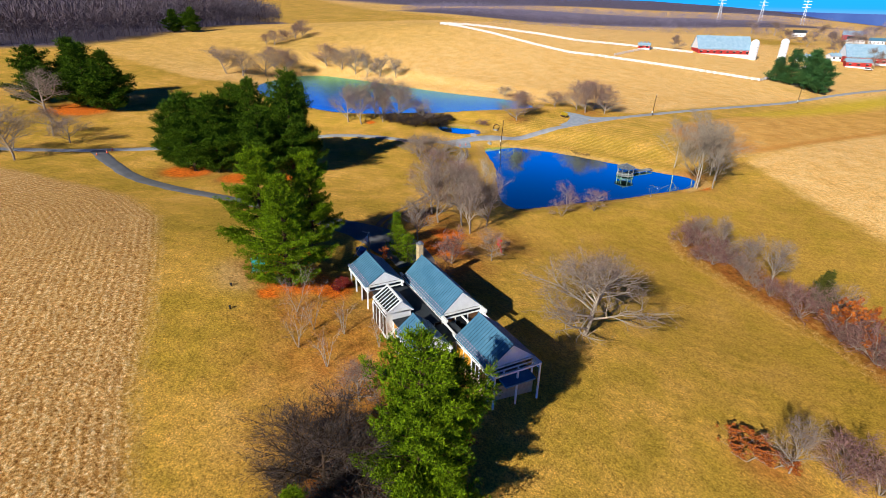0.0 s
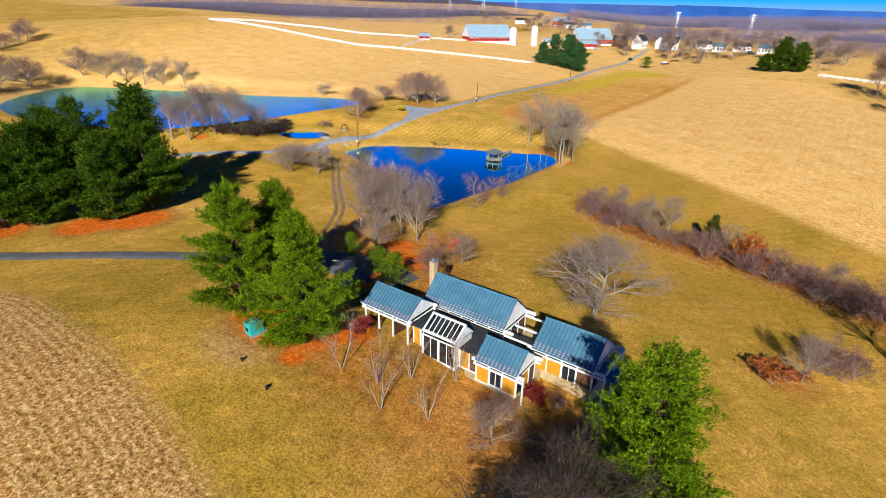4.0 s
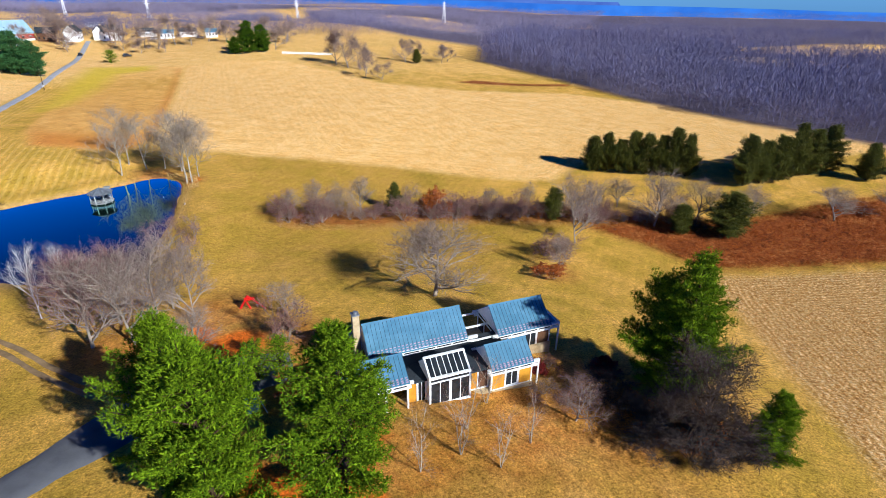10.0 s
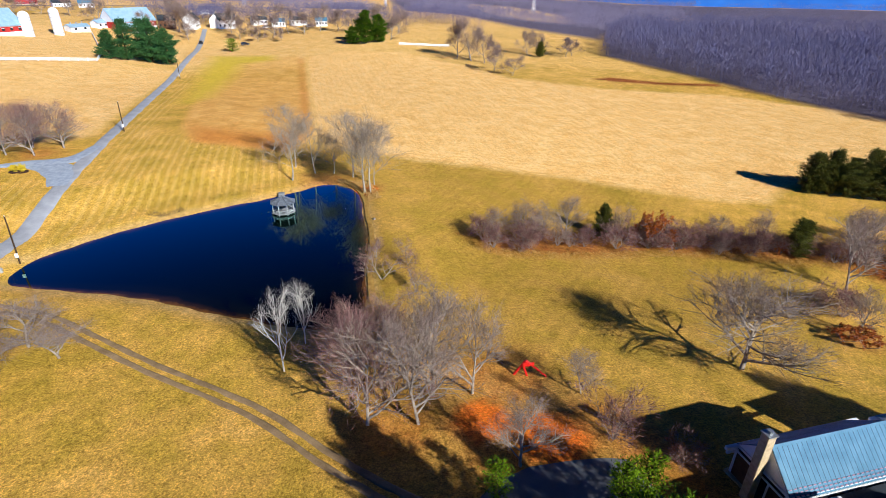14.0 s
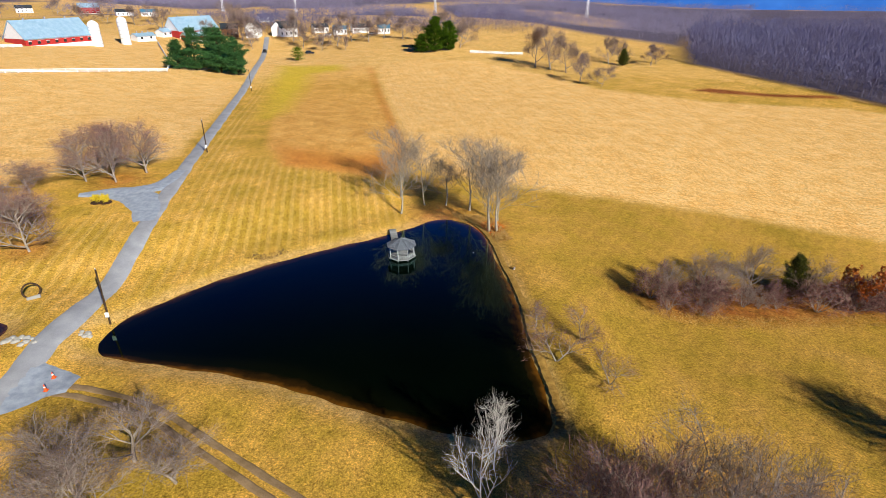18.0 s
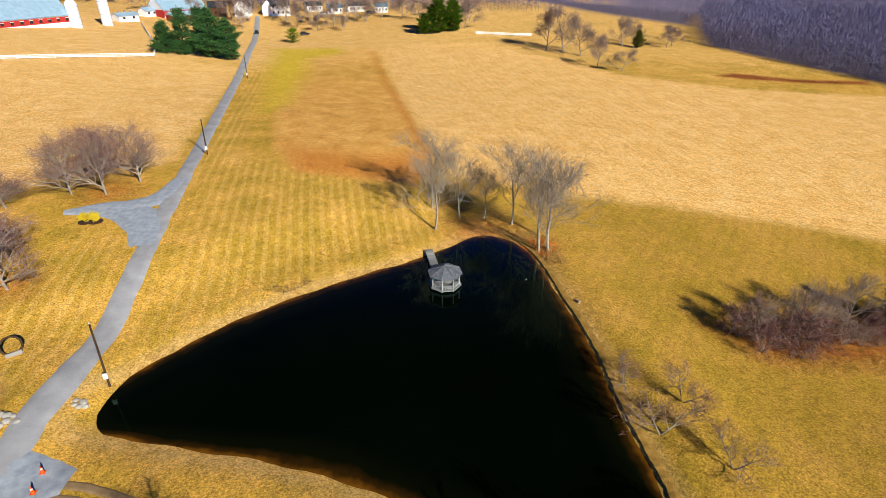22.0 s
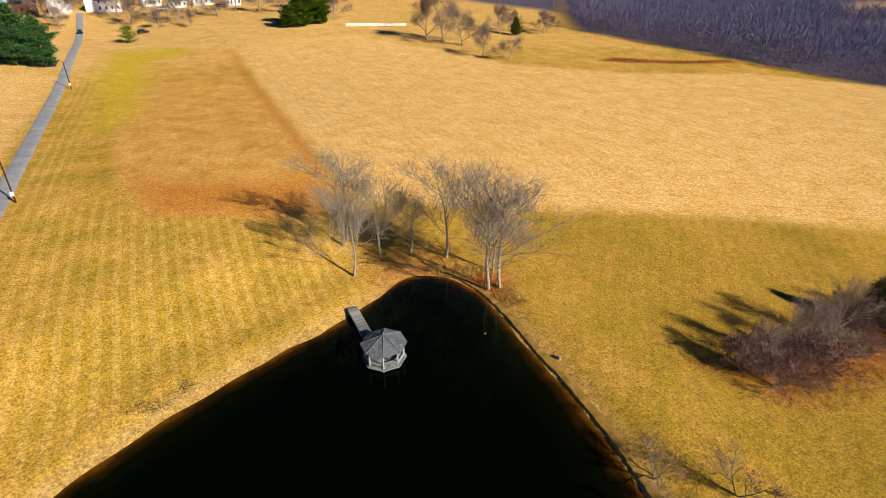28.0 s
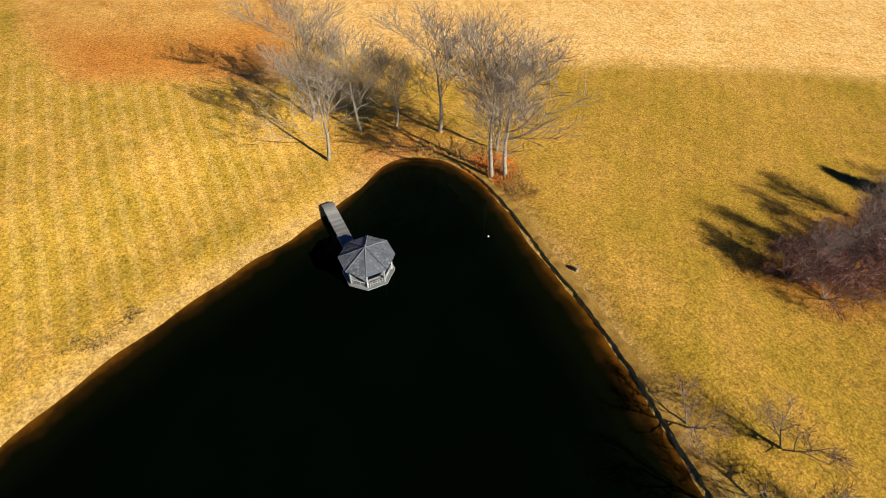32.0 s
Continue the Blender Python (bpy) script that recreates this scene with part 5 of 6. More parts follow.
for x, y in ((24.5, 18.2), (26, 20), (23, 20)):
    plant("russet", x, y, 2.3, 4.2, "low russet thicket on the lawn", "lawn thicket", "shrub", "shrub")
plant("grey", 27, 21, 6.8, 5, "small leafless tree in the lawn thicket", "lawn thicket")

HEDGE = "reddish-grey leafless shrub in the overgrown hedgerow"
rngh = random.Random(5)
LINE = [(-14, 54), (-5, 53), (5, 54.5), (16, 51.5), (26, 48), (36, 46.5), (44, 42), (54, 36), (64, 29)]
for i in range(len(LINE) - 1):
    for k in range(7):
        f = (k + rngh.random()) / 7
        x = LINE[i][0] * (1 - f) + LINE[i + 1][0] * f + rngh.uniform(-1, 1)
        y = LINE[i][1] * (1 - f) + LINE[i + 1][1] * f + rngh.uniform(-2.4, 2.4)
        s = rngh.choice((1.6, 2.2, 2.8, 3.4, 4.2, 5.4)) * rngh.uniform(0.85, 1.15)
        kind = rngh.choice(("shrub", "shrub", "shrub", "greyshrub", "russet" if s < 3.6 else "shrub", "shrub"))
        plant(kind, x, y, s, s * rngh.uniform(0.9, 1.4), HEDGE if kind != "russet" else "low shrub holding russet leaves in the hedgerow", "hedgerow shrubs", "shrub", "shrub")
for x, y, h, w in ((-11, 55, 6.2, 5), (-6, 54, 8.4, 6), (-2, 55.5, 7, 5), (2.6, 55.6, 8.7, 6), (29, 50, 6, 5), (36, 48, 7, 5), (57.2, 33.2, 12, 11), (64.7, 30.2, 10, 10), (56.3, 44, 7.5, 7), (47, 40, 9, 7), (75, 27, 8, 9), (90, 20, 7.5, 10), (101, 16, 7, 9)):
    plant("grey", x, y, h, w, "grey leafless tree standing in the hedgerow", "hedgerow trees")
plant("russet", 16.2, 52, 7.2, 7.0, "small oak still holding russet leaves")
plant("russet", 17.6, 50.6, 5.2, 5.6, "small oak still holding russet leaves")
for x, y, h, w in ((-31.3, 42, 4.9, 6.5), (-27.6, 37.5, 3.8, 5.6), (-31.2, 48.8, 3.3, 4.6), (-27.2, 45, 4, 5.2)):
    plant("orchard", x, y, h, w, "low spreading leafless tree on the pond bank", "bank trees")
for x, y, h, w in ((-96.8, 99, 10, 9), (-91.8, 98.4, 11, 9), (-88.3, 103.5, 10, 9), (-94, 104, 10, 8), (-94.6, 73.4, 9.2, 9.5), (-98.5, 79, 8, 9), (-104.5, 96, 5.5, 9)):
    plant("red", x, y, h, w, "rounded leafless tree with purplish twigs by the lane", "lane trees")
for x, y, h, w in ((-74.2, 29.6, 6.0, 8.0), (-71.6, 29, 6.8, 8.5), (-70.2, 35, 5.8, 8.5), (-66.4, 32.2, 5.0, 7), (-75.5, 34, 5.3, 8)):
    plant("grey", x, y, h, w, "grey leafless ornamental tree beside the track", "track trees")
for x, y, h, w in ((36.5, 225, 15, 15), (32, 232, 13, 12), (41, 219, 11, 11), (39, 200, 9, 8), (44, 191.5, 6.5, 8.5), (70, 240, 9.5, 10), (78, 246, 9, 8), (89, 236, 7.5, 9), (94, 240, 7, 8), (8, 276, 9, 12), (16, 300, 9, 11)):
    plant("fargrey", x, y, h * 1.22, w * 1.15, "leafless tree on the far field's edge", "field edge trees")
for x, y, h, w in ((-107.8, 27, 13, 11), (-106.3, 38.4, 11.6, 12), (-104, 45, 9, 9), (-112, 33, 12.5, 10), (-111, 24, 11.5, 10), (-110, 41, 11, 10), (-115, 37, 12, 11), (-107, 33.5, 9.5, 8), (-213.4, 3.2, 12, 16), (-211.6, 9.8, 12, 12), (-216.5, 20.3, 11, 14), (-223, 31.5, 12, 14), (-229, 27, 10, 12), (-228, 52, 11, 13), (-220, 57, 12, 13), (-210, 60.5, 13, 13), (-201, 63, 12, 12), (-195, 67, 11, 10), (-188, 72, 9.5, 9), (-150, -55, 12, 16), (-98, -55, 13, 12), (-112, -46, 7, 10), (-119, -50, 8, 10), (-104, -62, 11, 10), (-270, 36, 8, 10), (-286, 55, 9.5, 12), (-280, 50, 8, 10), (-276, 43, 6.5, 9), (-272, 32, 6, 7), (-131, 93, 5, 7)):
    plant("red" if x < -222 else "grey", x, y, h, w, "leafless tree with purplish twigs beyond the far pond" if x < -222 else "grey leafless tree round the far pond", "far pond trees")
for x, y, h, w in ((-103, 38.5, 3.2, 5), (-101.5, 42, 3.6, 5.6), (-102.5, 47, 3.4, 5.4), (-104, 51.5, 2.8, 5), (-106, 35, 3.2, 5), (-106.5, 55, 2.6, 4.6), (-108, 47, 3.4, 5.4)):
    plant("darkshrub", x, y, h, w, "dark tangled brush on the far pond's bank", "far pond brush", "shrub", "shrub")
plant("dead", 14.8, -19.2, 9.6, 10.4, "dark leafless tree in front of the pine")
# brush, thickened with added dark shrubs to deepen the pine's shadow
for x, y, h, w in ((13, -21, 2.8, 5), (10.6, -18.6, 2.4, 4.6), (17, -22.2, 3, 5), (12.2, -15.2, 2.2, 4.2), (11.4, -12.2, 2.6, 4.4), (15.4, -16, 3.4, 5), (17.2, -18.6, 4, 5.4), (13.4, -17.6, 3, 4.6), (12.6, -9, 2.0, 3.6)):
    plant("darkshrub", x, y, h, w, "dark tangled brush under the pine", "pine brush", "shrub", "shrub")
plant("red", 6.4, -13.8, 4.6, 5.0, "small tree with purplish twigs in front of the house", "front saplings", "sapling")
for x, y, h, w in ((-70, 312, 12, 13), (-60, 318, 15, 14), (-52, 309, 12, 14), (-44, 322, 16, 15), (-35, 313, 12, 13), (-26, 325, 15, 14), (-16, 318, 12, 13), (-8, 308, 11, 13), (6, 318, 14, 14), (18, 312, 12, 13), (-98, 322, 16, 14), (-104, 333, 18, 15), (-76, 330, 16, 14), (-112, 352, 18, 17)):
    plant("fargrey", x, y, h, w, "grey leafless tree among the far hamlet's houses", "hamlet trees")
for x, y in ((29.5, 25.5), (32, 27), (28.6, 28)):
    plant("shrub", x, y, 4.2, 5.0, "reddish brush at the lawn's edge", "lawn brush", "shrub", "shrub")
plant("paleling", -9, -15.7, 6.2, 4.0, "pale slender leafless ornamental tree in front of the house", "front saplings", "sapling")
for x, y, h in ((-5.3, -14.8, 5.4), (-2.8, -17, 5.6), (0.9, -15.2, 5.2), (-0.3, -9.2, 5.4), (-3.6, -12, 5)):
    plant("sapling", x, y, h, 3.4, "slender multi-stemmed leafless birch in front of the house", "front saplings", "sapling")
for k, x, y, h, w in (("crimson", 6.6, -6.2, 1.9, 2.4), ("crimson", -12.4, -9.3, 1.7, 2.2), ("russet", -17.6, -2.6, 2.6, 2.8), ("greyshrub", 5.6, -9.4, 1.7, 2.6), ("shrub", 8.6, -5.6, 1.6, 2.4), ("crimson", 14, -8, 1.8, 3.2), ("shrub", 4.2, -10.5, 1.2, 1.6)):
    plant(k, x, y, h, w, {"crimson": "dark red leafy shrub by the house wall", "russet": "round russet-leaved shrub by the carport"}.get(k, "bare twiggy garden shrub by the house wall"), name="garden_shrub", category="shrub")
for x, y in ((-98.0, 62.4), (-96.4, 62.8)):
    plant("shrub", x, y, 2.0, 3.2, "low rounded reddish shrub by the small pond", name="shrub", category="shrub")


def in_clearing(x, y):
    """Where the woods leave a small field open."""
    out = np.zeros(x.shape, bool)
    for cx, cy, a, b in CLEARINGS:
        out |= ((x - cx) / a) ** 2 + ((y - cy) / b) ** 2 < 1
    return out


def build_woods(name, outline, spacing, seed, label, reach=1e9, tall=11.0, look_of="twighaze", start=0.0):
    """A wood of many leafless trees seen from afar, in one mesh."""
    rng = np.random.default_rng(seed)
    xs, ys = [p[0] for p in outline], [p[1] for p in outline]
    gx, gy = np.meshgrid(np.arange(min(xs), max(xs), spacing), np.arange(min(ys), max(ys), spacing))
    x, y = gx.ravel() + rng.uniform(-0.5, 0.5, gx.size) * spacing, gy.ravel() + rng.uniform(-0.5, 0.5, gx.size) * spacing
    inside = (edge_distance(x, y, outline) > 0) & ~in_clearing(x, y) & (np.hypot(x + 30, y - 20) < reach) & (np.hypot(x + 30, y - 20) >= start)
    x, y = x[inside], y[inside]
    z = height(x, y)
    n = len(x)
    h = tall * rng.uniform(0.75, 1.2, n) * (1 + 0.16 * np.sin(x / 23 + 1.7 * np.sin(y / 31)) * np.cos(y / 19))
    stems = np.stack([x, y, z - 0.5, x + rng.normal(0, 0.4, n), y + rng.normal(0, 0.4, n), z + h * 0.7, 0.007 * h, 0.003 * h], 1)
    sv, sf = tubes(stems, 3)
    # rounded crowns of fine boughs that fan out from the stem
    per = 90
    hh, wide = np.repeat(h, per), np.repeat(np.maximum(spacing * 0.6, 0.2 * h) * rng.uniform(0.75, 1.2, n), per)
    a, lift = rng.uniform(0, 6.283, n * per), rng.uniform(-0.15, 1.0, n * per)
    flat, reach_out = np.sqrt(1 - lift ** 2), rng.uniform(0.35, 1.0, n * per) ** 0.6
    out = np.stack([np.cos(a) * flat * wide, np.sin(a) * flat * wide, lift * hh * np.where(lift > 0, 0.56, 1.6)], 1)
    c = np.repeat(np.stack([x, y, z + h * 0.36], 1), per, 0) + out * reach_out[:, None]
    way = out / np.linalg.norm(out, axis=1)[:, None] + rng.normal(0, 0.45, out.shape) + [0, 0, 0.4]
    way /= np.linalg.norm(way, axis=1)[:, None]
    side = np.cross(way, rng.normal(0, 1, way.shape))
    side /= np.linalg.norm(side, axis=1)[:, None]
    wd, ln = hh[:, None] * rng.uniform(0.005, 0.011, (n * per, 1)), hh[:, None] * rng.uniform(0.07, 0.15, (n * per, 1))
    v = np.stack([c - side * wd, c + side * wd, c + way * ln], 1).reshape(-1, 3)
    f = np.arange(len(v)).reshape(-1, 3) + len(sv)
    me = tri_mesh(name, np.concatenate([sv, v]), np.concatenate([sf, f]), M[look_of])
    tagged(new(name, me), label, "woods", kind="stuff")


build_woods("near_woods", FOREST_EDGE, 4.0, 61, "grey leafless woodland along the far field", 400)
build_woods("mid_woods", FOREST_EDGE, 11.0, 67, "leafless woodland behind the forest edge, tinted grey-blue for haze", 900, 13, "twighaze", 398)
build_woods("west_woods", WEST_WOODS, 7.0, 62, "grey leafless woodland beyond the far pond", 620, 24, "twigshade")
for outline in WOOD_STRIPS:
    build_woods("far_woods", outline, 13.0, 63 + len(outline), "distant leafless belt of woodland between the far fields", 1700, 13, "twigfarhaze", 300)
build_woods("east_woods", [(300, 380), (460, 300), (640, 60), (1500, -260), (1900, 700), (900, 1100)], 28.0, 64, "distant leafless woods to the east", 1900, 14, "twigfarhaze")
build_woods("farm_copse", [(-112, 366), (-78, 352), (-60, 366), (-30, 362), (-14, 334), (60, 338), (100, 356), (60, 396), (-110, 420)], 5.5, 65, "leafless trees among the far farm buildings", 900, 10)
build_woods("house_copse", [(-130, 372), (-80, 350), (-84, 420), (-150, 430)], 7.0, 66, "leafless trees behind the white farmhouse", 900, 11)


def scatter_tufts(name, outline, n, size, material, label, seed, spread=0.5, per=5):
    """Loose tufts of dry stalks on the ground, in one mesh."""
    rng = np.random.default_rng(seed)
    xs, ys = [p[0] for p in outline], [p[1] for p in outline]
    x, y = rng.uniform(min(xs), max(xs), n * 4), rng.uniform(min(ys), max(ys), n * 4)
    inside = edge_distance(x, y, outline) > 0
    x, y = x[inside][:n], y[inside][:n]
    z = height(x, y)
    c = np.stack([x, y, z], 1)
    v, f = blades(c, np.tile([0, 0, 1.0], (len(c), 1)), size, size * 0.16, rng, per, spread)
    tagged(new(name, tri_mesh(name, v, f, material)), label, "grass", kind="stuff")


scatter_tufts("corn_stubble", [(-70, -38), (-44, -29.5), (-28, -29.8), (-13, -31), (0, -33), (12, -33), (14, -60), (-70, -60)], 9000, 0.32, M["drygrass"], "broken corn stalks on the harvested field", 71, 1.1, 4)
scatter_tufts("east_stubble", [(26, -30), (39, -10), (52, 11), (84, 0), (84, -30)], 6000, 0.32, M["drygrass"], "broken corn stalks on the harvested field by the hedgerow", 72, 1.1, 4)
scatter_tufts("hedge_grass", [(-18, 53), (-10, 48), (4, 47.2), (18, 46.8), (30, 42.5), (44, 36.5), (46, 39), (30, 46), (16, 49.5), (0, 50), (-12, 52)], 1500, 0.34, M["drygrass"], "tall pale dry grass along the hedgerow", 73)
scatter_tufts("meadow_grass", MEADOW, 9000, 0.5, M["deadleaf"], "rust-red dry weeds in the wet meadow", 74)
scatter_tufts("tip_grass", [(-34, 84.5), (-28, 80), (-27, 71), (-29.5, 72), (-30.5, 79), (-34, 82.5)], 900, 0.36, M["drygrass"], "dry tan weeds at the pond's narrow end", 76)
scatter_tufts("shore_weeds", [(-67.2, 72.4), (-65.6, 73.2), (-63.4, 73.6), (-61.9, 74.7), (-60.9, 74.1), (-62.6, 72.6), (-64.7, 71.6)], 260, 0.26, M["twigdark"], "withered dark weeds on the mown shore", 77, 1.2, 4)


def build_backdrop(name, reach, start, stop, tops, bend, label, glow):
    """A skyline backdrop ridge whose glow stands in for blue haze."""
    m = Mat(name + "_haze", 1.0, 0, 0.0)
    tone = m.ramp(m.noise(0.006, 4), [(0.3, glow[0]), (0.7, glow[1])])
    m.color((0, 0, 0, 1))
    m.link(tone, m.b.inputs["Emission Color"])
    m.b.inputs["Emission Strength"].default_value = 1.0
    verts, faces, n = [], [], 90
    for i in range(n + 1):
        f = i / n
        a = math.radians(start + (stop - start) * f)
        top = tops[1] + (tops[0] - tops[1]) * (1 - f) ** bend + 3.0 * math.sin(9 * f) + 1.5 * math.sin(31 * f)
        for far, z in ((reach, -40), (reach + 60, top), (reach + 400, top - 20)):
            verts.append((-40 + far * math.sin(a), 100 + far * math.cos(a), z))
    for i in range(n):
        b = 3 * i
        faces += [(b, b + 3, b + 4, b + 1), (b + 1, b + 4, b + 5, b + 2)]
    tagged(new(name, mesh_from(name, verts, faces, m.m, True)), label, "hills", kind="structure")


build_backdrop("backdrop_east", 1650, -14, 125, (46, 10), 4, "glowing backdrop ridges in haze blue on the skyline", (hexc("2c5aa6"), hexc("4078c6")))
build_backdrop("backdrop_west", 2500, -125, 40, (112, 14), 1, "glowing backdrop hills in haze blue on the skyline", (hexc("3e5698"), hexc("5470b0")))


# ---- farm buildings ----
def build_barn(name, x, y, turn, length, depth, eave, ridge, label, wall="barnred", windows=8):
    b = thing(name, pose(x, y, ground_z(x, y), 0, 0, turn), label, "barn")
    part("wall", boxed(-length / 2, length / 2, -depth / 2, depth / 2, -1.5, eave), M[wall], b)
    for s in (-1, 1):
        part("roof_slope", solid([(-length / 2 - 0.4, 0, ridge), (length / 2 + 0.4, 0, ridge), (length / 2 + 0.4, s * (depth / 2 + 0.5), eave - 0.2), (-length / 2 - 0.4, s * (depth / 2 + 0.5), eave - 0.2)],
                                 [(0, 1, 2, 3)], 0.15), M["barnroof"], b, "pale blue metal roof slope")
    for s in (-1, 1):
        part("gable_end", solid([(s * length / 2, -depth / 2, eave), (s * length / 2, depth / 2, eave), (s * length / 2, 0, ridge - 0.1)], [(0, 1, 2)], 0.12), M["white"], b)
    part("trim", boxed(-length / 2 - 0.05, length / 2 + 0.05, -depth / 2 - 0.06, -depth / 2 + 0.02, eave - 0.5, eave - 0.2), M["white"], b)
    part("plinth", boxed(-length / 2 - 0.05, length / 2 + 0.05, -depth / 2 - 0.08, -depth / 2 + 0.02, -1.5, 0.5), M["white"], b)
    for i in range(windows):
        u = -length / 2 + length * (i + 0.5) / windows
        w = part("window", boxed(u - 0.6, u + 0.6, -depth / 2 - 0.05, -depth / 2 + 0.02, 1.0, 2.0), M["glass"], b)
        part("frame", boxed(u - 0.7, u + 0.7, -depth / 2 - 0.09, -depth / 2 - 0.05, 2.0, 2.15), M["white"], w)
    for i in range(3):
        u = -length * 0.3 + length * 0.3 * i
        part("roof_vent", rod(bmesh.new(), (u, 0, ridge - 0.1), (u, 0, ridge + 0.8), 0.35, 0.3), M["steel"], b)
    return b


def build_silo(x, y, r, h, label):
    s = thing("silo", pose(x, y, ground_z(x, y)), label, "silo", "farm silos")
    part("shaft", rod(bmesh.new(), (0, 0, -1), (0, 0, h - r), r, None, 20), M["white"], s)
    bm = bmesh.new()
    bmesh.ops.create_uvsphere(bm, u_segments=20, v_segments=10, radius=r * 1.02, matrix=Matrix.Translation((0, 0, h - r)))
    part("dome", bm, M["white"], s)
    for k in range(6):
        part("hoop", rod(bmesh.new(), (0, 0, 1 + k * (h - r - 1.5) / 5), (0, 0, 1.12 + k * (h - r - 1.5) / 5), r + 0.03, None, 20), M["steel"], s)


def build_cottage(x, y, turn, w, d, eave, ridge, wall, roof, label, name="farmhouse"):
    b = thing(name, pose(x, y, ground_z(x, y), 0, 0, turn), label, "house", "far houses")
    part("wall", boxed(-w / 2, w / 2, -d / 2, d / 2, -1, eave), M[wall], b)
    for s in (-1, 1):
        part("roof_slope", solid([(-w / 2 - 0.3, 0, ridge), (w / 2 + 0.3, 0, ridge), (w / 2 + 0.3, s * (d / 2 + 0.4), eave - 0.1), (-w / 2 - 0.3, s * (d / 2 + 0.4), eave - 0.1)], [(0, 1, 2, 3)], 0.15), M[roof], b)
        part("gable_end", solid([(s * w / 2, -d / 2, eave), (s * w / 2, d / 2, eave), (s * w / 2, 0, ridge - 0.1)], [(0, 1, 2)], 0.12), M[wall], b)
    for i in range(4):
        for z in ((1.0,) if eave < 4 else (1.0, 3.8)):
            u = -w / 2 + w * (i + 0.5) / 4
            part("window", boxed(u - 0.4, u + 0.4, -d / 2 - 0.04, -d / 2 + 0.02, z, z + 1.3), M["glass"], b)
    part("chimney", boxed(w * 0.3, w * 0.3 + 0.7, -0.35, 0.35, ridge - 1, ridge + 1), M["stone"], b)


build_barn("barn", -169, 263, 56, 28, 13, 3.0, 9.6, "long red barn with a blue-grey metal roof")
build_silo(-155, 272, 2.2, 10.4, "white domed concrete silo beside the barn")
build_silo(-149, 289, 2.1, 12.0, "tall white domed silo behind the barns")
build_barn("barn", -131, 340, 48, 25, 13, 3.4, 10.0, "red barn with white trim and a pale blue roof", windows=6)
build_barn("shed", -184, 219, 40, 6, 3.5, 2.2, 3.2, "small red shed at the end of the fence", windows=2)
build_barn("shed", -126, 322, 40, 12, 6, 3.0, 4.6, "low red farm shed", windows=3)
build_barn("shed", -143, 330, 60, 7, 5, 2.6, 4.0, "low white farm shed", "white", 2)
build_cottage(-99, 346, 82, 9, 7, 5.0, 8.6, "white", "darkroof", "white two-storey farmhouse with a dark roof")
build_cottage(-80, 350, 8, 10, 8, 4.8, 8.0, "white", "darkroof", "white farmhouse with a dark slate roof")
build_cottage(-86, 352, 85, 8, 6, 4.6, 7.6, "white", "darkroof", "narrow white farmhouse wing with a steep dark roof")
build_cottage(-112, 345, 8, 9, 7, 4.4, 7.2, "brown", "darkroof", "brown wooden house beside the white farmhouse")
for x, y, w, t, roof in ((-62, 362, 9, 20, "darkroof"), (-50, 352, 8, 5, "roof"), (-38, 356, 10, 12, "darkroof"), (-24, 348, 7, 0, "roof"), (-100, 420, 10, 30, "darkroof"), (-210, 480, 12, 30, "darkroof"), (-190, 470, 10, 20, "roof")):
    build_cottage(x, y, t, w, 6, 3.0, 5.0, "white", roof, "low white house in the far farm hamlet", "far_house")


build_cottage(-361, 656, 30, 14, 8, 4.2, 7.2, "white", "darkroof", "large white house on the far hill behind the barn", "far_house")
build_barn("barn", -295, 640, 30, 18, 10, 6.0, 10.0, "distant red barn with a blue roof among trees", windows=4)
build_barn("shed", -147, 308, 52, 10, 5, 2.6, 3.8, "low white farm shed beside the silo", "white", 2)
for x, y, h, w in ((-380, 640, 16, 22), (-420, 655, 15, 24), (-318, 625, 15, 20), (-276, 632, 16, 20), (-198, 371, 10, 12), (-186, 374, 9, 11), (-172, 378, 11, 12), (-166, 398, 11, 12), (-180, 239, 8, 10), (-119, 326, 11, 10), (-96, 310, 9, 9), (-150, 352, 12, 13), (-60, 300, 8, 9), (-48, 296, 7, 8)):
    plant("fargrey", x, y, h, w, "grey leafless tree among the far farm buildings", "farmyard trees")
for x, y, h, w in ((-352, -8, 13, 13), (-346, 2, 14, 13)):
    plant("pinefar", x, y, h, w, "green pine at the edge of the far woods", "wood edge pines")


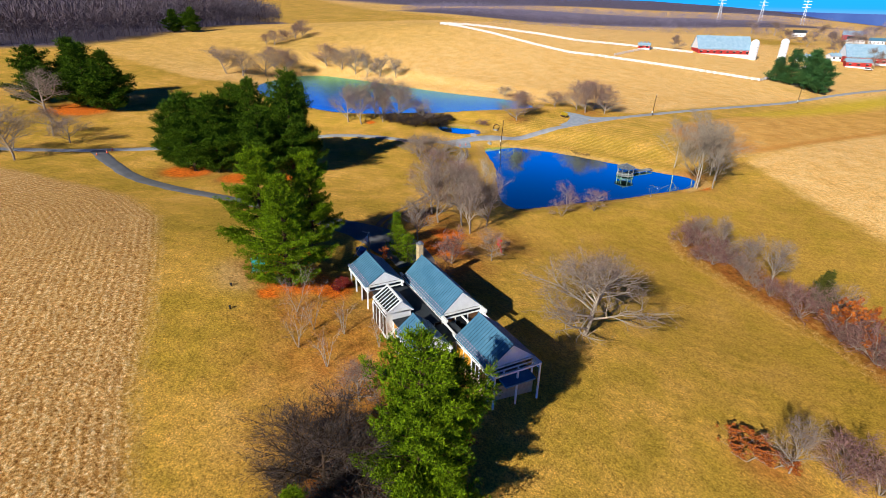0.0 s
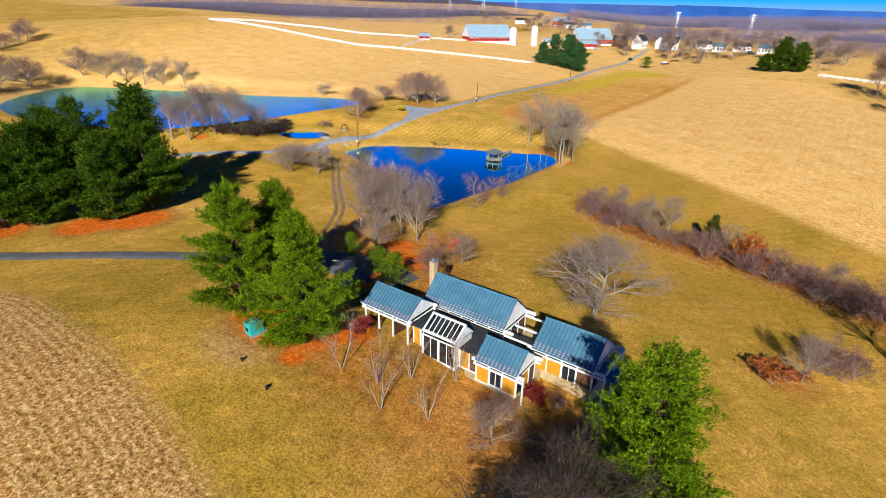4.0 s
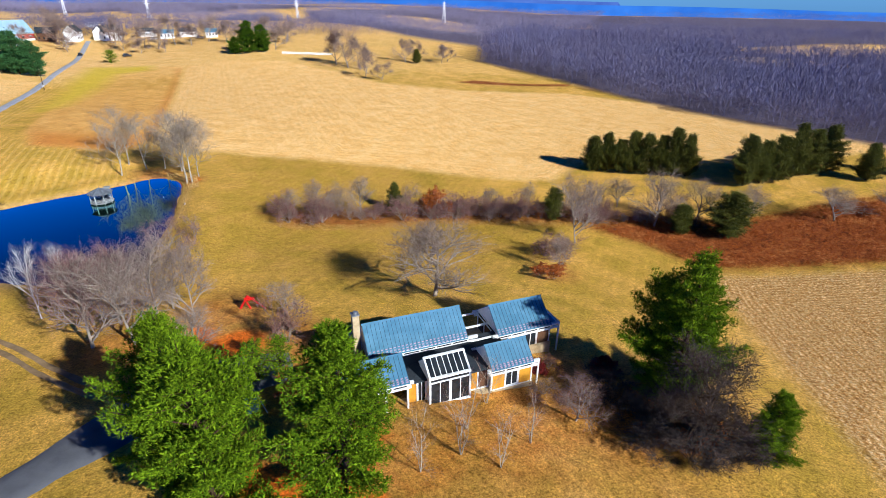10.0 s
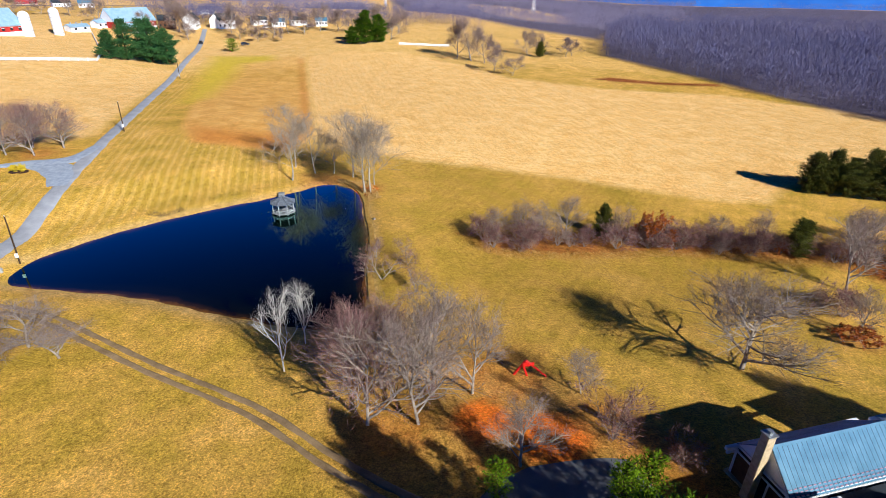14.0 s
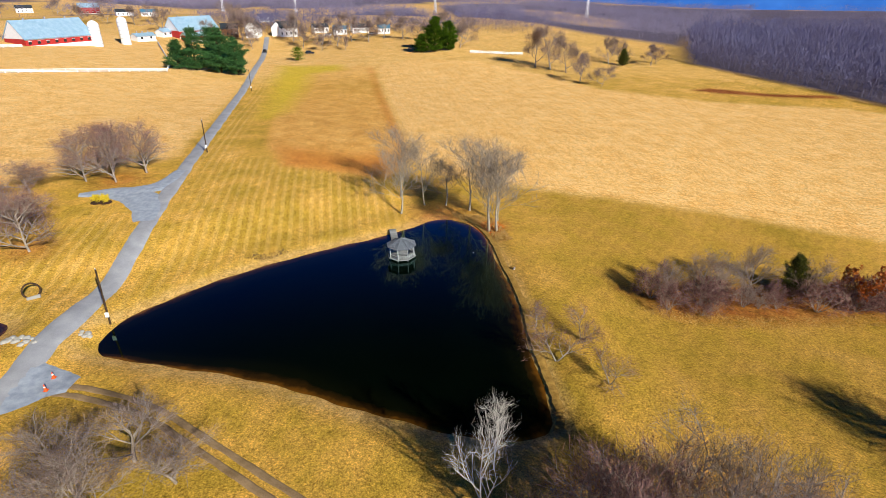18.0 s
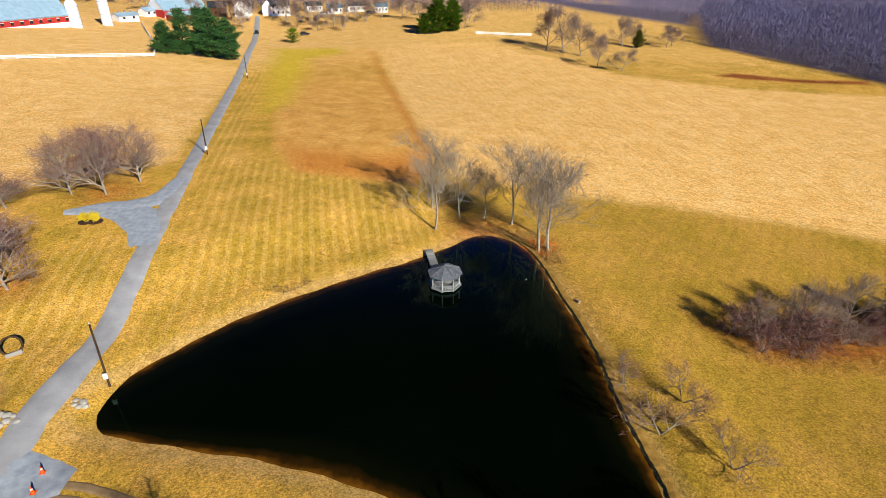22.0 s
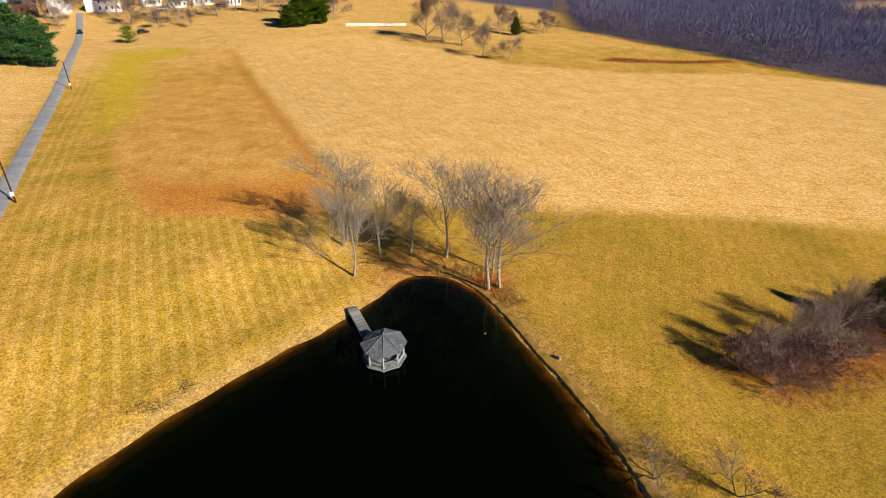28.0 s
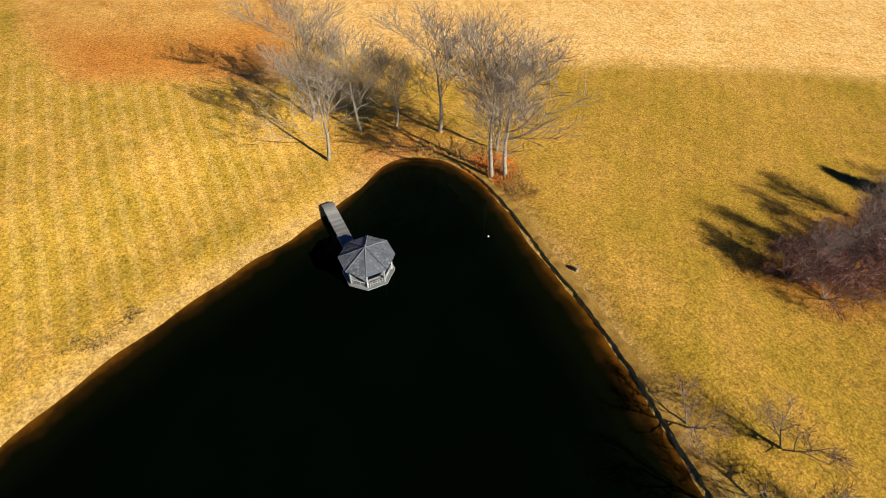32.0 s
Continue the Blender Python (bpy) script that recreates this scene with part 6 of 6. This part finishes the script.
def build_fence(name, points, label, spacing=3.2, high=1.25):
    f = thing(name, pose(0, 0, 0), label, "fence", "white farm fences")
    post = bmesh.new()
    box(post, -0.09, 0.09, -0.09, 0.09, -0.4, high)
    me = bpy.data.meshes.new("post")
    post.to_mesh(me), post.free()
    me.materials.append(M["white"])
    for (ax, ay), (bx, by) in zip(points, points[1:]):
        n = max(1, round(math.hypot(bx - ax, by - ay) / spacing))
        spots = [Vector((ax + (bx - ax) * i / n, ay + (by - ay) * i / n, 0)) for i in range(n + 1)]
        for p in spots:
            p.z = ground_z(p.x, p.y)
        for p in spots[:-1]:
            attach("post", me, f).location = p
        side = Vector((by - ay, ax - bx, 0)).normalized() * 0.05
        for level in (0.35, 0.72, 1.1):
            verts, faces = [], []
            for i, p in enumerate(spots):
                for s, up in ((-1, -0.1), (1, -0.1), (1, 0.1), (-1, 0.1)):
                    verts.append(p + side * s + Vector((0, 0, level + up)))
                if i:
                    b = 4 * i
                    faces += [(b - 4 + k, b - 4 + (k + 1) % 4, b + (k + 1) % 4, b + k) for k in range(4)]
            faces += [(3, 2, 1, 0), tuple(range(4 * len(spots) - 4, 4 * len(spots)))]
            attach("rail", mesh_from("rail", verts, faces, M["white"]), f)


build_fence("fence", [(-260, 131), (-228, 148), (-200, 158), (-182, 165), (-172, 176), (-155, 190), (-135, 206), (-114.5, 221)], "long white board fence across the pasture")
build_fence("fence", [(-260, 131), (-250, 152), (-225, 180), (-208, 190), (-196, 210), (-184, 224), (-170, 242)], "white board fence up to the barn")
build_fence("fence", [(-172, 186), (-184, 224)], "white board fence between two pastures")
build_fence("fence", [(-114.5, 221), (-118, 240), (-140, 305)], "white board fence beside the spruces")
build_fence("fence", [(10, 263), (28, 261), (36, 262)], "short white fence at the top of the field")


# ---- gazebo and dock ----
def build_gazebo():
    g = thing("gazebo", pose(-44.5, 70.3, 0.9) @ Matrix.Diagonal((0.95, 0.95, 0.8, 1)), "weathered grey octagonal wooden gazebo standing in the pond", "gazebo")
    n, r_roof, r_deck = 8, 2.35, 2.25
    ring = lambda r, z, k: (r * math.cos(math.pi * (2 * k + 1) / n), r * math.sin(math.pi * (2 * k + 1) / n), z)
    for k in range(n):
        a, b, c, d = ring(r_deck, 0.55, k), ring(r_deck, 0.55, k + 1), ring(r_deck, 0.4, k), ring(r_deck, 0.4, k + 1)
        part("deck_board", solid([a, b, (0, 0, 0.55), c, d, (0, 0, 0.4)], [(0, 1, 2), (3, 4, 5), (0, 1, 4, 3), (1, 2, 5, 4), (2, 0, 3, 5)]), M["woodgrey"], g)
        p = Vector(ring(1.95, 0.55, k))
        part("post", boxed(p.x - 0.07, p.x + 0.07, p.y - 0.07, p.y + 0.07, -1.5, 2.75), M["woodgrey"], g)
        q = Vector(ring(1.95, 0.55, k + 1))
        if k != 1:
            for z in (0.8, 1.1):
                part("rail", rod(bmesh.new(), (p.x, p.y, z), (q.x, q.y, z), 0.05, None, 4), M["woodgrey"], g)
            for i in range(1, 7):
                s = p.lerp(q, i / 7)
                part("baluster", boxed(s.x - 0.025, s.x + 0.025, s.y - 0.025, s.y + 0.025, 0.55, 1.1), M["woodgrey"], g)
            u, v = Vector(ring(1.5, 0.95, k)), Vector(ring(1.5, 0.95, k + 1))
            u2, v2 = Vector(ring(1.88, 0.95, k)), Vector(ring(1.88, 0.95, k + 1))
            part("bench", solid([u, v, v2, u2], [(0, 1, 2, 3)], 0.06), M["woodgrey"], g)
        part("plate", rod(bmesh.new(), (p.x, p.y, 2.7), (q.x, q.y, 2.7), 0.07, None, 4), M["woodgrey"], g)
        rows = 9
        panel = part("roof_panel", solid([ring(r_roof, 2.55, k), ring(r_roof, 2.55, k + 1), (0, 0, 3.75)], [(0, 1, 2)], 0.05), M["shingle"], g, "shingled roof facet")
        for j in range(rows):
            f0, f1 = j / rows, (j + 1) / rows
            lo = [Vector(ring(r_roof * (1 - f0), 2.55 + 1.2 * f0 + 0.06, kk)) for kk in (k, k + 1)]
            hi = [Vector(ring(r_roof * (1 - f1), 2.55 + 1.2 * f1 + 0.02, kk)) for kk in (k, k + 1)]
            m = max(1, rows - j)
            for i in range(m):
                a0, a1 = lo[0].lerp(lo[1], i / m + 0.01), lo[0].lerp(lo[1], (i + 1) / m - 0.01)
                b0, b1 = hi[0].lerp(hi[1], i / m + 0.01), hi[0].lerp(hi[1], (i + 1) / m - 0.01)
                part("shingle", solid([a0, a1, b1, b0], [(0, 1, 2, 3)], 0.025) if f1 < 1 else solid([a0, a1, (0, 0, 3.8)], [(0, 1, 2)], 0.025), M["shingle"], panel)
        part("hip_cap", rod(bmesh.new(), ring(r_roof, 2.62, k), (0, 0, 3.84), 0.05, None, 4), M["shingle"], g)
    part("finial", rod(bmesh.new(), (0, 0, 3.7), (0, 0, 4.15), 0.09, 0.03), M["woodgrey"], g)
    d = thing("dock", pose(-45.0, 75.2, 1.0), "weathered grey plank footbridge from the bank to the gazebo", "dock")
    for i in range(26):
        y = -3.2 + i * 0.28
        part("plank", boxed(-0.55, 0.55, y, y + 0.26, 0.5, 0.56), M["woodgrey"], d)
    for x in (-0.5, 0.5):
        part("beam", boxed(x - 0.06, x + 0.06, -3.2, 4.1, 0.3, 0.5), M["woodgrey"], d)
        for y in (-2.5, 0, 2.2):
            part("pile", rod(bmesh.new(), (x, y, -1.8), (x, y, 0.5), 0.08), M["woodgrey"], d)


build_gazebo()


# ---- things along the lane and round the house ----
def build_pole(x, y, h, lean, label):
    p = thing("utility_pole", pose(x, y, ground_z(x, y), lean, 0, 0), label, "pole", "utility poles")
    part("shaft", rod(bmesh.new(), (0, 0, -0.8), (0, 0, h), 0.12, 0.09), M["barkpine"], p)
    part("insulator", rod(bmesh.new(), (0, 0, h), (0, 0, h + 0.18), 0.05, 0.03), M["white"], p)
    part("meter_box", boxed(-0.2, 0.2, -0.32, -0.14, 1.0, 1.6, bevel=0.02), M["white"], p, "pale metal box on the pole")


build_pole(-80.2, 58.3, 7.0, -4, "dark wooden utility pole at the pond's tip")
build_pole(-80.2, 116.5, 6.6, -4, "dark wooden utility pole with a pale box beside the lane")
build_pole(-82.2, 198.5, 7.0, -3, "dark wooden utility pole far along the lane")


def build_cone(x, y):
    c = thing("traffic_cone", pose(x, y, ground_z(x, y) + 0.16), "orange traffic cone on the gravel apron", "cone", "traffic cones")
    part("base", boxed(-0.2, 0.2, -0.2, 0.2, 0, 0.04, bevel=0.01), M["orange"], c)
    part("body", rod(bmesh.new(), (0, 0, 0.04), (0, 0, 0.72), 0.15, 0.03, 12), M["orange"], c)
    part("collar", rod(bmesh.new(), (0, 0, 0.38), (0, 0, 0.5), 0.1, 0.075, 12), M["white"], c)


for x, y in ((-81.5, 45.9), (-81.6, 47.8), (-101, -38), (-99.5, -40), (-103, -37)):
    build_cone(x, y)


def build_cabinet():
    c = thing("utility_cabinet", pose(-19.0, -17.9, ground_z(-19.0, -17.9), 0, 0, -3) @ Matrix.Diagonal((0.8, 1.5, 0.92, 1)), "teal metal utility cabinet under the pines", "cabinet")
    part("plinth", boxed(-0.95, 0.95, -0.72, 0.72, -0.3, 0.12, bevel=0.02), M["rock"], c, "pale concrete pad")
    body = part("body", boxed(-0.65, 0.65, -0.5, 0.5, 0.12, 1.5, bevel=0.04), M["teal"], c)
    part("lid", boxed(-0.7, 0.7, -0.55, 0.55, 1.5, 1.6, bevel=0.03), M["teal"], c, "pale teal cabinet lid")
    for s in (-1, 1):
        part("door", boxed(min(0.01 * s, 0.6 * s), max(0.01 * s, 0.6 * s), -0.53, -0.5, 0.2, 1.42, bevel=0.01), M["teal"], body)
    for i in range(5):
        part("louvre", boxed(-0.3, 0.3, -0.55, -0.53, 0.6 + i * 0.1, 0.66 + i * 0.1), M["black"], c)
    part("exhaust_grille", boxed(-0.5, -0.08, -0.46, -0.16, 1.6, 1.63, bevel=0.01), M["black"], c)


build_cabinet()


def build_sculpture():
    s = thing("sculpture", pose(-19.8, 18.6, ground_z(-19.8, 18.6), 0, 0, -25) @ Matrix.Scale(0.78, 4), "bright red abstract painted steel sculpture on the lawn", "sculpture")
    bm = bmesh.new()
    for a, b, r in (((-1.9, 0, 0), (-0.6, 0.1, 2.3), 0.2), ((-0.6, 0.1, 2.3), (0.2, 0, 1.9), 0.24), ((0.2, 0, 1.9), (2.3, 0.2, 0.1), 0.16), ((-0.9, 0, 1.8), (-0.2, 0, 0), 0.16), ((-0.9, -0.4, 1.9), (0.5, 0.4, 1.8), 0.3)):
        rod(bm, a, b, r, r * 0.75, 6)
    part("form", bm, M["redpaint"], s)


build_sculpture()


def build_stones(x, y, n, size, label, seed):
    """A heap of separate boulders."""
    rng = random.Random(seed)
    for i in range(n):
        px, py, s = x + rng.gauss(0, size), y + rng.gauss(0, size * 0.5), rng.uniform(0.35, 0.8)
        bm = bmesh.new()
        bmesh.ops.create_icosphere(bm, subdivisions=2, radius=s * 0.5)
        for v in bm.verts:
            v.co *= 1 + 0.25 * noise.noise(v.co * 3 + Vector((i * 5, seed, 0)))
            v.co.z *= 0.65
        ob = part("boulder", bm, M["rock"])
        ob.matrix_basis = pose(px, py, ground_z(px, py) + s * 0.12, 0, 0, rng.uniform(0, 360))
        tagged(ob, label, "stone", "boulders " + str(seed))


build_stones(-81.5, 55.6, 9, 0.4, "pale grey boulder at the pond's tip", 3)
build_stones(-87.2, 53.2, 16, 1.1, "pale grey boulder beside the small pond", 4)


def build_planter(x, y):
    p = thing("flower_bed", pose(x, y, ground_z(x, y)), "yellow-leaved shrub in a ring beside the gravel pull-in", "plant", "yellow shrubs")
    rng = np.random.default_rng(int(abs(x * 7)))
    part("mulch_ring", rod(bmesh.new(), (0, 0, -0.1), (0, 0, 0.06), 1.0, 0.9, 16), M["mulch"], p, "dark mulch round the stem")
    c = rng.normal(0, 0.26, (160, 3)) * [1, 1, 0.8] + [0, 0, 0.7]
    v, f = blades(c, np.tile([0, 0, 0.6], (160, 1)), 0.26, 0.16, rng, 6, 1.0)
    attach("foliage", tri_mesh("foliage", v, f, M["yellow"]), p)
    part("stem", rod(bmesh.new(), (0, 0, -0.2), (0, 0, 0.5), 0.06), M["barkpine"], p)


for x in (-91.8, -90.5):
    build_planter(x, 89.4)


def build_ring():
    r = thing("garden_ring", pose(-89.6, 62.5, ground_z(-89.6, 62.5), 65, 0, 30), "round dark metal hoop ornament on a stone foot", "ornament")
    bm = bmesh.new()
    for i in range(18):
        a, b = 6.283 * i / 18, 6.283 * (i + 1) / 18
        rod(bm, (0.9 * math.cos(a), 0.9 * math.sin(a) + 0.9, 0), (0.9 * math.cos(b), 0.9 * math.sin(b) + 0.9, 0), 0.12, None, 6)
    part("hoop", bm, M["barkpine"], r)
    part("foot", boxed(-0.7, 0.7, -0.3, 0.25, -0.5, 0.4, bevel=0.05), M["rock"], r)


build_ring()


def build_pylon(x, y, h):
    p = thing("pylon", pose(x, y, ground_z(x, y), 0, 0, 30), "pale steel lattice power pylon on the horizon", "pylon", "power pylons")
    for sx, sy in ((-1, -1), (1, -1), (1, 1), (-1, 1)):
        part("leg", rod(bmesh.new(), (sx * h * 0.07, sy * h * 0.07, -1), (sx * 0.4, sy * 0.4, h), 0.35, 0.25, 4), M["white"], p)
    for z in (0.7, 0.82, 0.94):
        part("crossarm", boxed(-h * 0.16, h * 0.16, -0.3, 0.3, h * z - 0.3, h * z + 0.3), M["white"], p)
    for i in range(6):
        z, w = h * i / 7, h * 0.07 * (1 - i / 7.5)
        bm = bmesh.new()
        for s in (-1, 1):
            rod(bm, (-w, s * w, z), (w * 0.85, s * w * 0.85, z + h / 7), 0.16, None, 4)
            rod(bm, (s * w, -w, z), (s * w * 0.85, w * 0.85, z + h / 7), 0.16, None, 4)
        part("brace", bm, M["white"], p)


for x, y, tall in ((308, 798, 30), (92, 847, 24), (-107, 844, 26), (-201, 828, 24), (-620, 851, 40), (-569, 887, 38), (-518, 920, 37)):
    build_pylon(x, y, tall)


def build_vents():
    for x, y in ((-15.8, -21.6), (-11.2, -22.4)):
        v = thing("vent_pipe", pose(x, y, ground_z(x, y)), "short dark vent pipe in the bare ground", "pipe", "vent pipes")
        part("pipe", rod(bmesh.new(), (0, 0, -0.3), (0, 0, 0.28), 0.09), M["black"], v)
        part("cap", rod(bmesh.new(), (0, 0, 0.28), (0, 0, 0.38), 0.17, 0.1), M["black"], v)


build_vents()


def build_yard_pole():
    x, y = -20.8, -3.0
    z = ground_z(x, y)
    p = thing("yard_pole", pose(x, y, z), "short brown wooden pole with a white dish in the yard", "pole")
    part("shaft", rod(bmesh.new(), (0, 0.3, -0.5), (0, 0.3, 3.4), 0.13, 0.11), M["bark"], p)
    part("cap", rod(bmesh.new(), (0, 0.3, 3.4), (0, 0.3, 3.55), 0.16, 0.1), M["white"], p)
    bm = bmesh.new()
    bmesh.ops.create_cone(bm, cap_ends=True, segments=16, radius1=0.42, radius2=0.16, depth=0.14, matrix=pose(-0.55, 0.2, 2.3, 60, 0, 30))
    part("dish", bm, M["white"], p, "white round dish on an arm")
    part("arm", rod(bmesh.new(), (0, 0.3, 2.4), (-0.5, 0.2, 2.3), 0.04), M["steel"], p)
    part("wire", rod(bmesh.new(), (0, 0.3, 3.4), (-3.4, 0.5, 2.4), 0.03, None, 5), M["white"], p, "pale overhead wire")
    part("wire", rod(bmesh.new(), (0, 0.3, 3.4), (1.4, -2.4, 0.9), 0.03, None, 5), M["white"], p)
    b = thing("storage_bin", pose(x + 0.1, y - 0.9, ground_z(x, y - 0.9) + 0.14, 0, 0, 12), "bright blue plastic bin beside the wooden pole", "bin")
    part("body", solid([(-0.5, -0.4, 0), (0.5, -0.4, 0), (0.5, 0.4, 0), (-0.5, 0.4, 0), (-0.6, -0.5, 1.05), (0.6, -0.5, 1.05), (0.6, 0.5, 1.05), (-0.6, 0.5, 1.05)],
                       [(0, 1, 2, 3), (4, 5, 6, 7), (0, 1, 5, 4), (1, 2, 6, 5), (2, 3, 7, 6), (3, 0, 4, 7)]), M["bluepaint"], b)
    part("lid", boxed(-0.64, 0.64, -0.54, 0.54, 1.05, 1.14, bevel=0.03), M["bluepaint"], b)


build_yard_pole()


def build_car(x, y, turn, paint, label):
    c = thing("car", pose(x, y, ground_z(x, y) + 0.17, 0, 0, turn), label, "car", "far vehicles")
    bm = solid([(-2.2, -0.85, 0.35), (2.2, -0.85, 0.35), (2.2, 0.85, 0.35), (-2.2, 0.85, 0.35), (-2.15, -0.85, 0.95), (2.1, -0.85, 0.85), (2.1, 0.85, 0.85), (-2.15, 0.85, 0.95)],
               [(0, 1, 2, 3), (4, 5, 6, 7), (0, 1, 5, 4), (1, 2, 6, 5), (2, 3, 7, 6), (3, 0, 4, 7)])
    bmesh.ops.bevel(bm, geom=list(bm.edges), offset=0.1, segments=2, affect="EDGES")
    part("body", bm, M[paint], c)
    part("cabin", solid([(-1.9, -0.78, 0.9), (0.9, -0.78, 0.88), (0.9, 0.78, 0.88), (-1.9, 0.78, 0.9), (-1.6, -0.6, 1.5), (0.3, -0.6, 1.5), (0.3, 0.6, 1.5), (-1.6, 0.6, 1.5)],
                        [(0, 1, 2, 3), (4, 5, 6, 7), (0, 1, 5, 4), (1, 2, 6, 5), (2, 3, 7, 6), (3, 0, 4, 7)]), M["glass"], c, "dark glazed cabin")
    part("roof", boxed(-1.62, 0.32, -0.62, 0.62, 1.48, 1.55, bevel=0.02), M[paint], c)
    for u in (-1.4, 1.4):
        for v in (-0.8, 0.8):
            w = part("wheel", rod(bmesh.new(), (u, v - 0.1, 0.33), (u, v + 0.1, 0.33), 0.33, None, 14), M["black"], c)
            part("rim", rod(bmesh.new(), (u, v - 0.11, 0.33), (u, v + 0.11, 0.33), 0.18, None, 10), M["steel"], w)


build_car(-88.6, 300, 93, "black", "dark car on the far end of the lane")
build_car(-66, 292, 20, "black", "dark car parked at the edge of the far field")
build_car(-118, 318, 70, "white", "white car parked by the farm sheds")
build_car(-57, 345, 5, "white", "white car parked in the far hamlet")
build_car(-31, 343, 15, "steel", "silver car parked in the far hamlet")


def build_tarp():
    """A low covered stack under the pine."""
    x, y = 14.0, -16.6
    t = thing("covered_stack", pose(x, y, ground_z(x, y), 0, 0, 35), "stack under a blue tarpaulin beside the pine", "tarpaulin")
    bm = boxed(-0.9, 0.9, -0.55, 0.55, -0.1, 0.85, bevel=0.12)
    bmesh.ops.subdivide_edges(bm, edges=list(bm.edges), cuts=3, use_grid_fill=True)
    for v in bm.verts:
        v.co += Vector((0, 0, 1)) * 0.12 * noise.noise(v.co * 2.5) + v.co.normalized() * 0.08 * noise.noise(v.co * 4)
    part("sheet", bm, M["bluepaint"], t)
    part("board", boxed(-1.2, 0.3, 0.5, 0.75, 0.1, 0.5), M["white"], t, "white board leaning on the stack")


build_tarp()


def build_pond_marks():
    f = thing("float", pose(-33.8, 69.5, 1.0), "small white float on the pond", "float")
    bm = bmesh.new()
    bmesh.ops.create_uvsphere(bm, u_segments=12, v_segments=8, radius=0.09)
    part("ball", bm, M["white"], f)
    part("eye", rod(bmesh.new(), (0, 0, 0.07), (0, 0, 0.16), 0.02), M["steel"], f)
    s = thing("stump", pose(-29.6, 62.7, ground_z(-29.6, 62.7)), "short weathered stump on the pond bank", "stump")
    part("wood", rod(bmesh.new(), (0, 0, -0.2), (0.06, 0, 0.3), 0.19, 0.15, 10), M["bark"], s)


build_pond_marks()
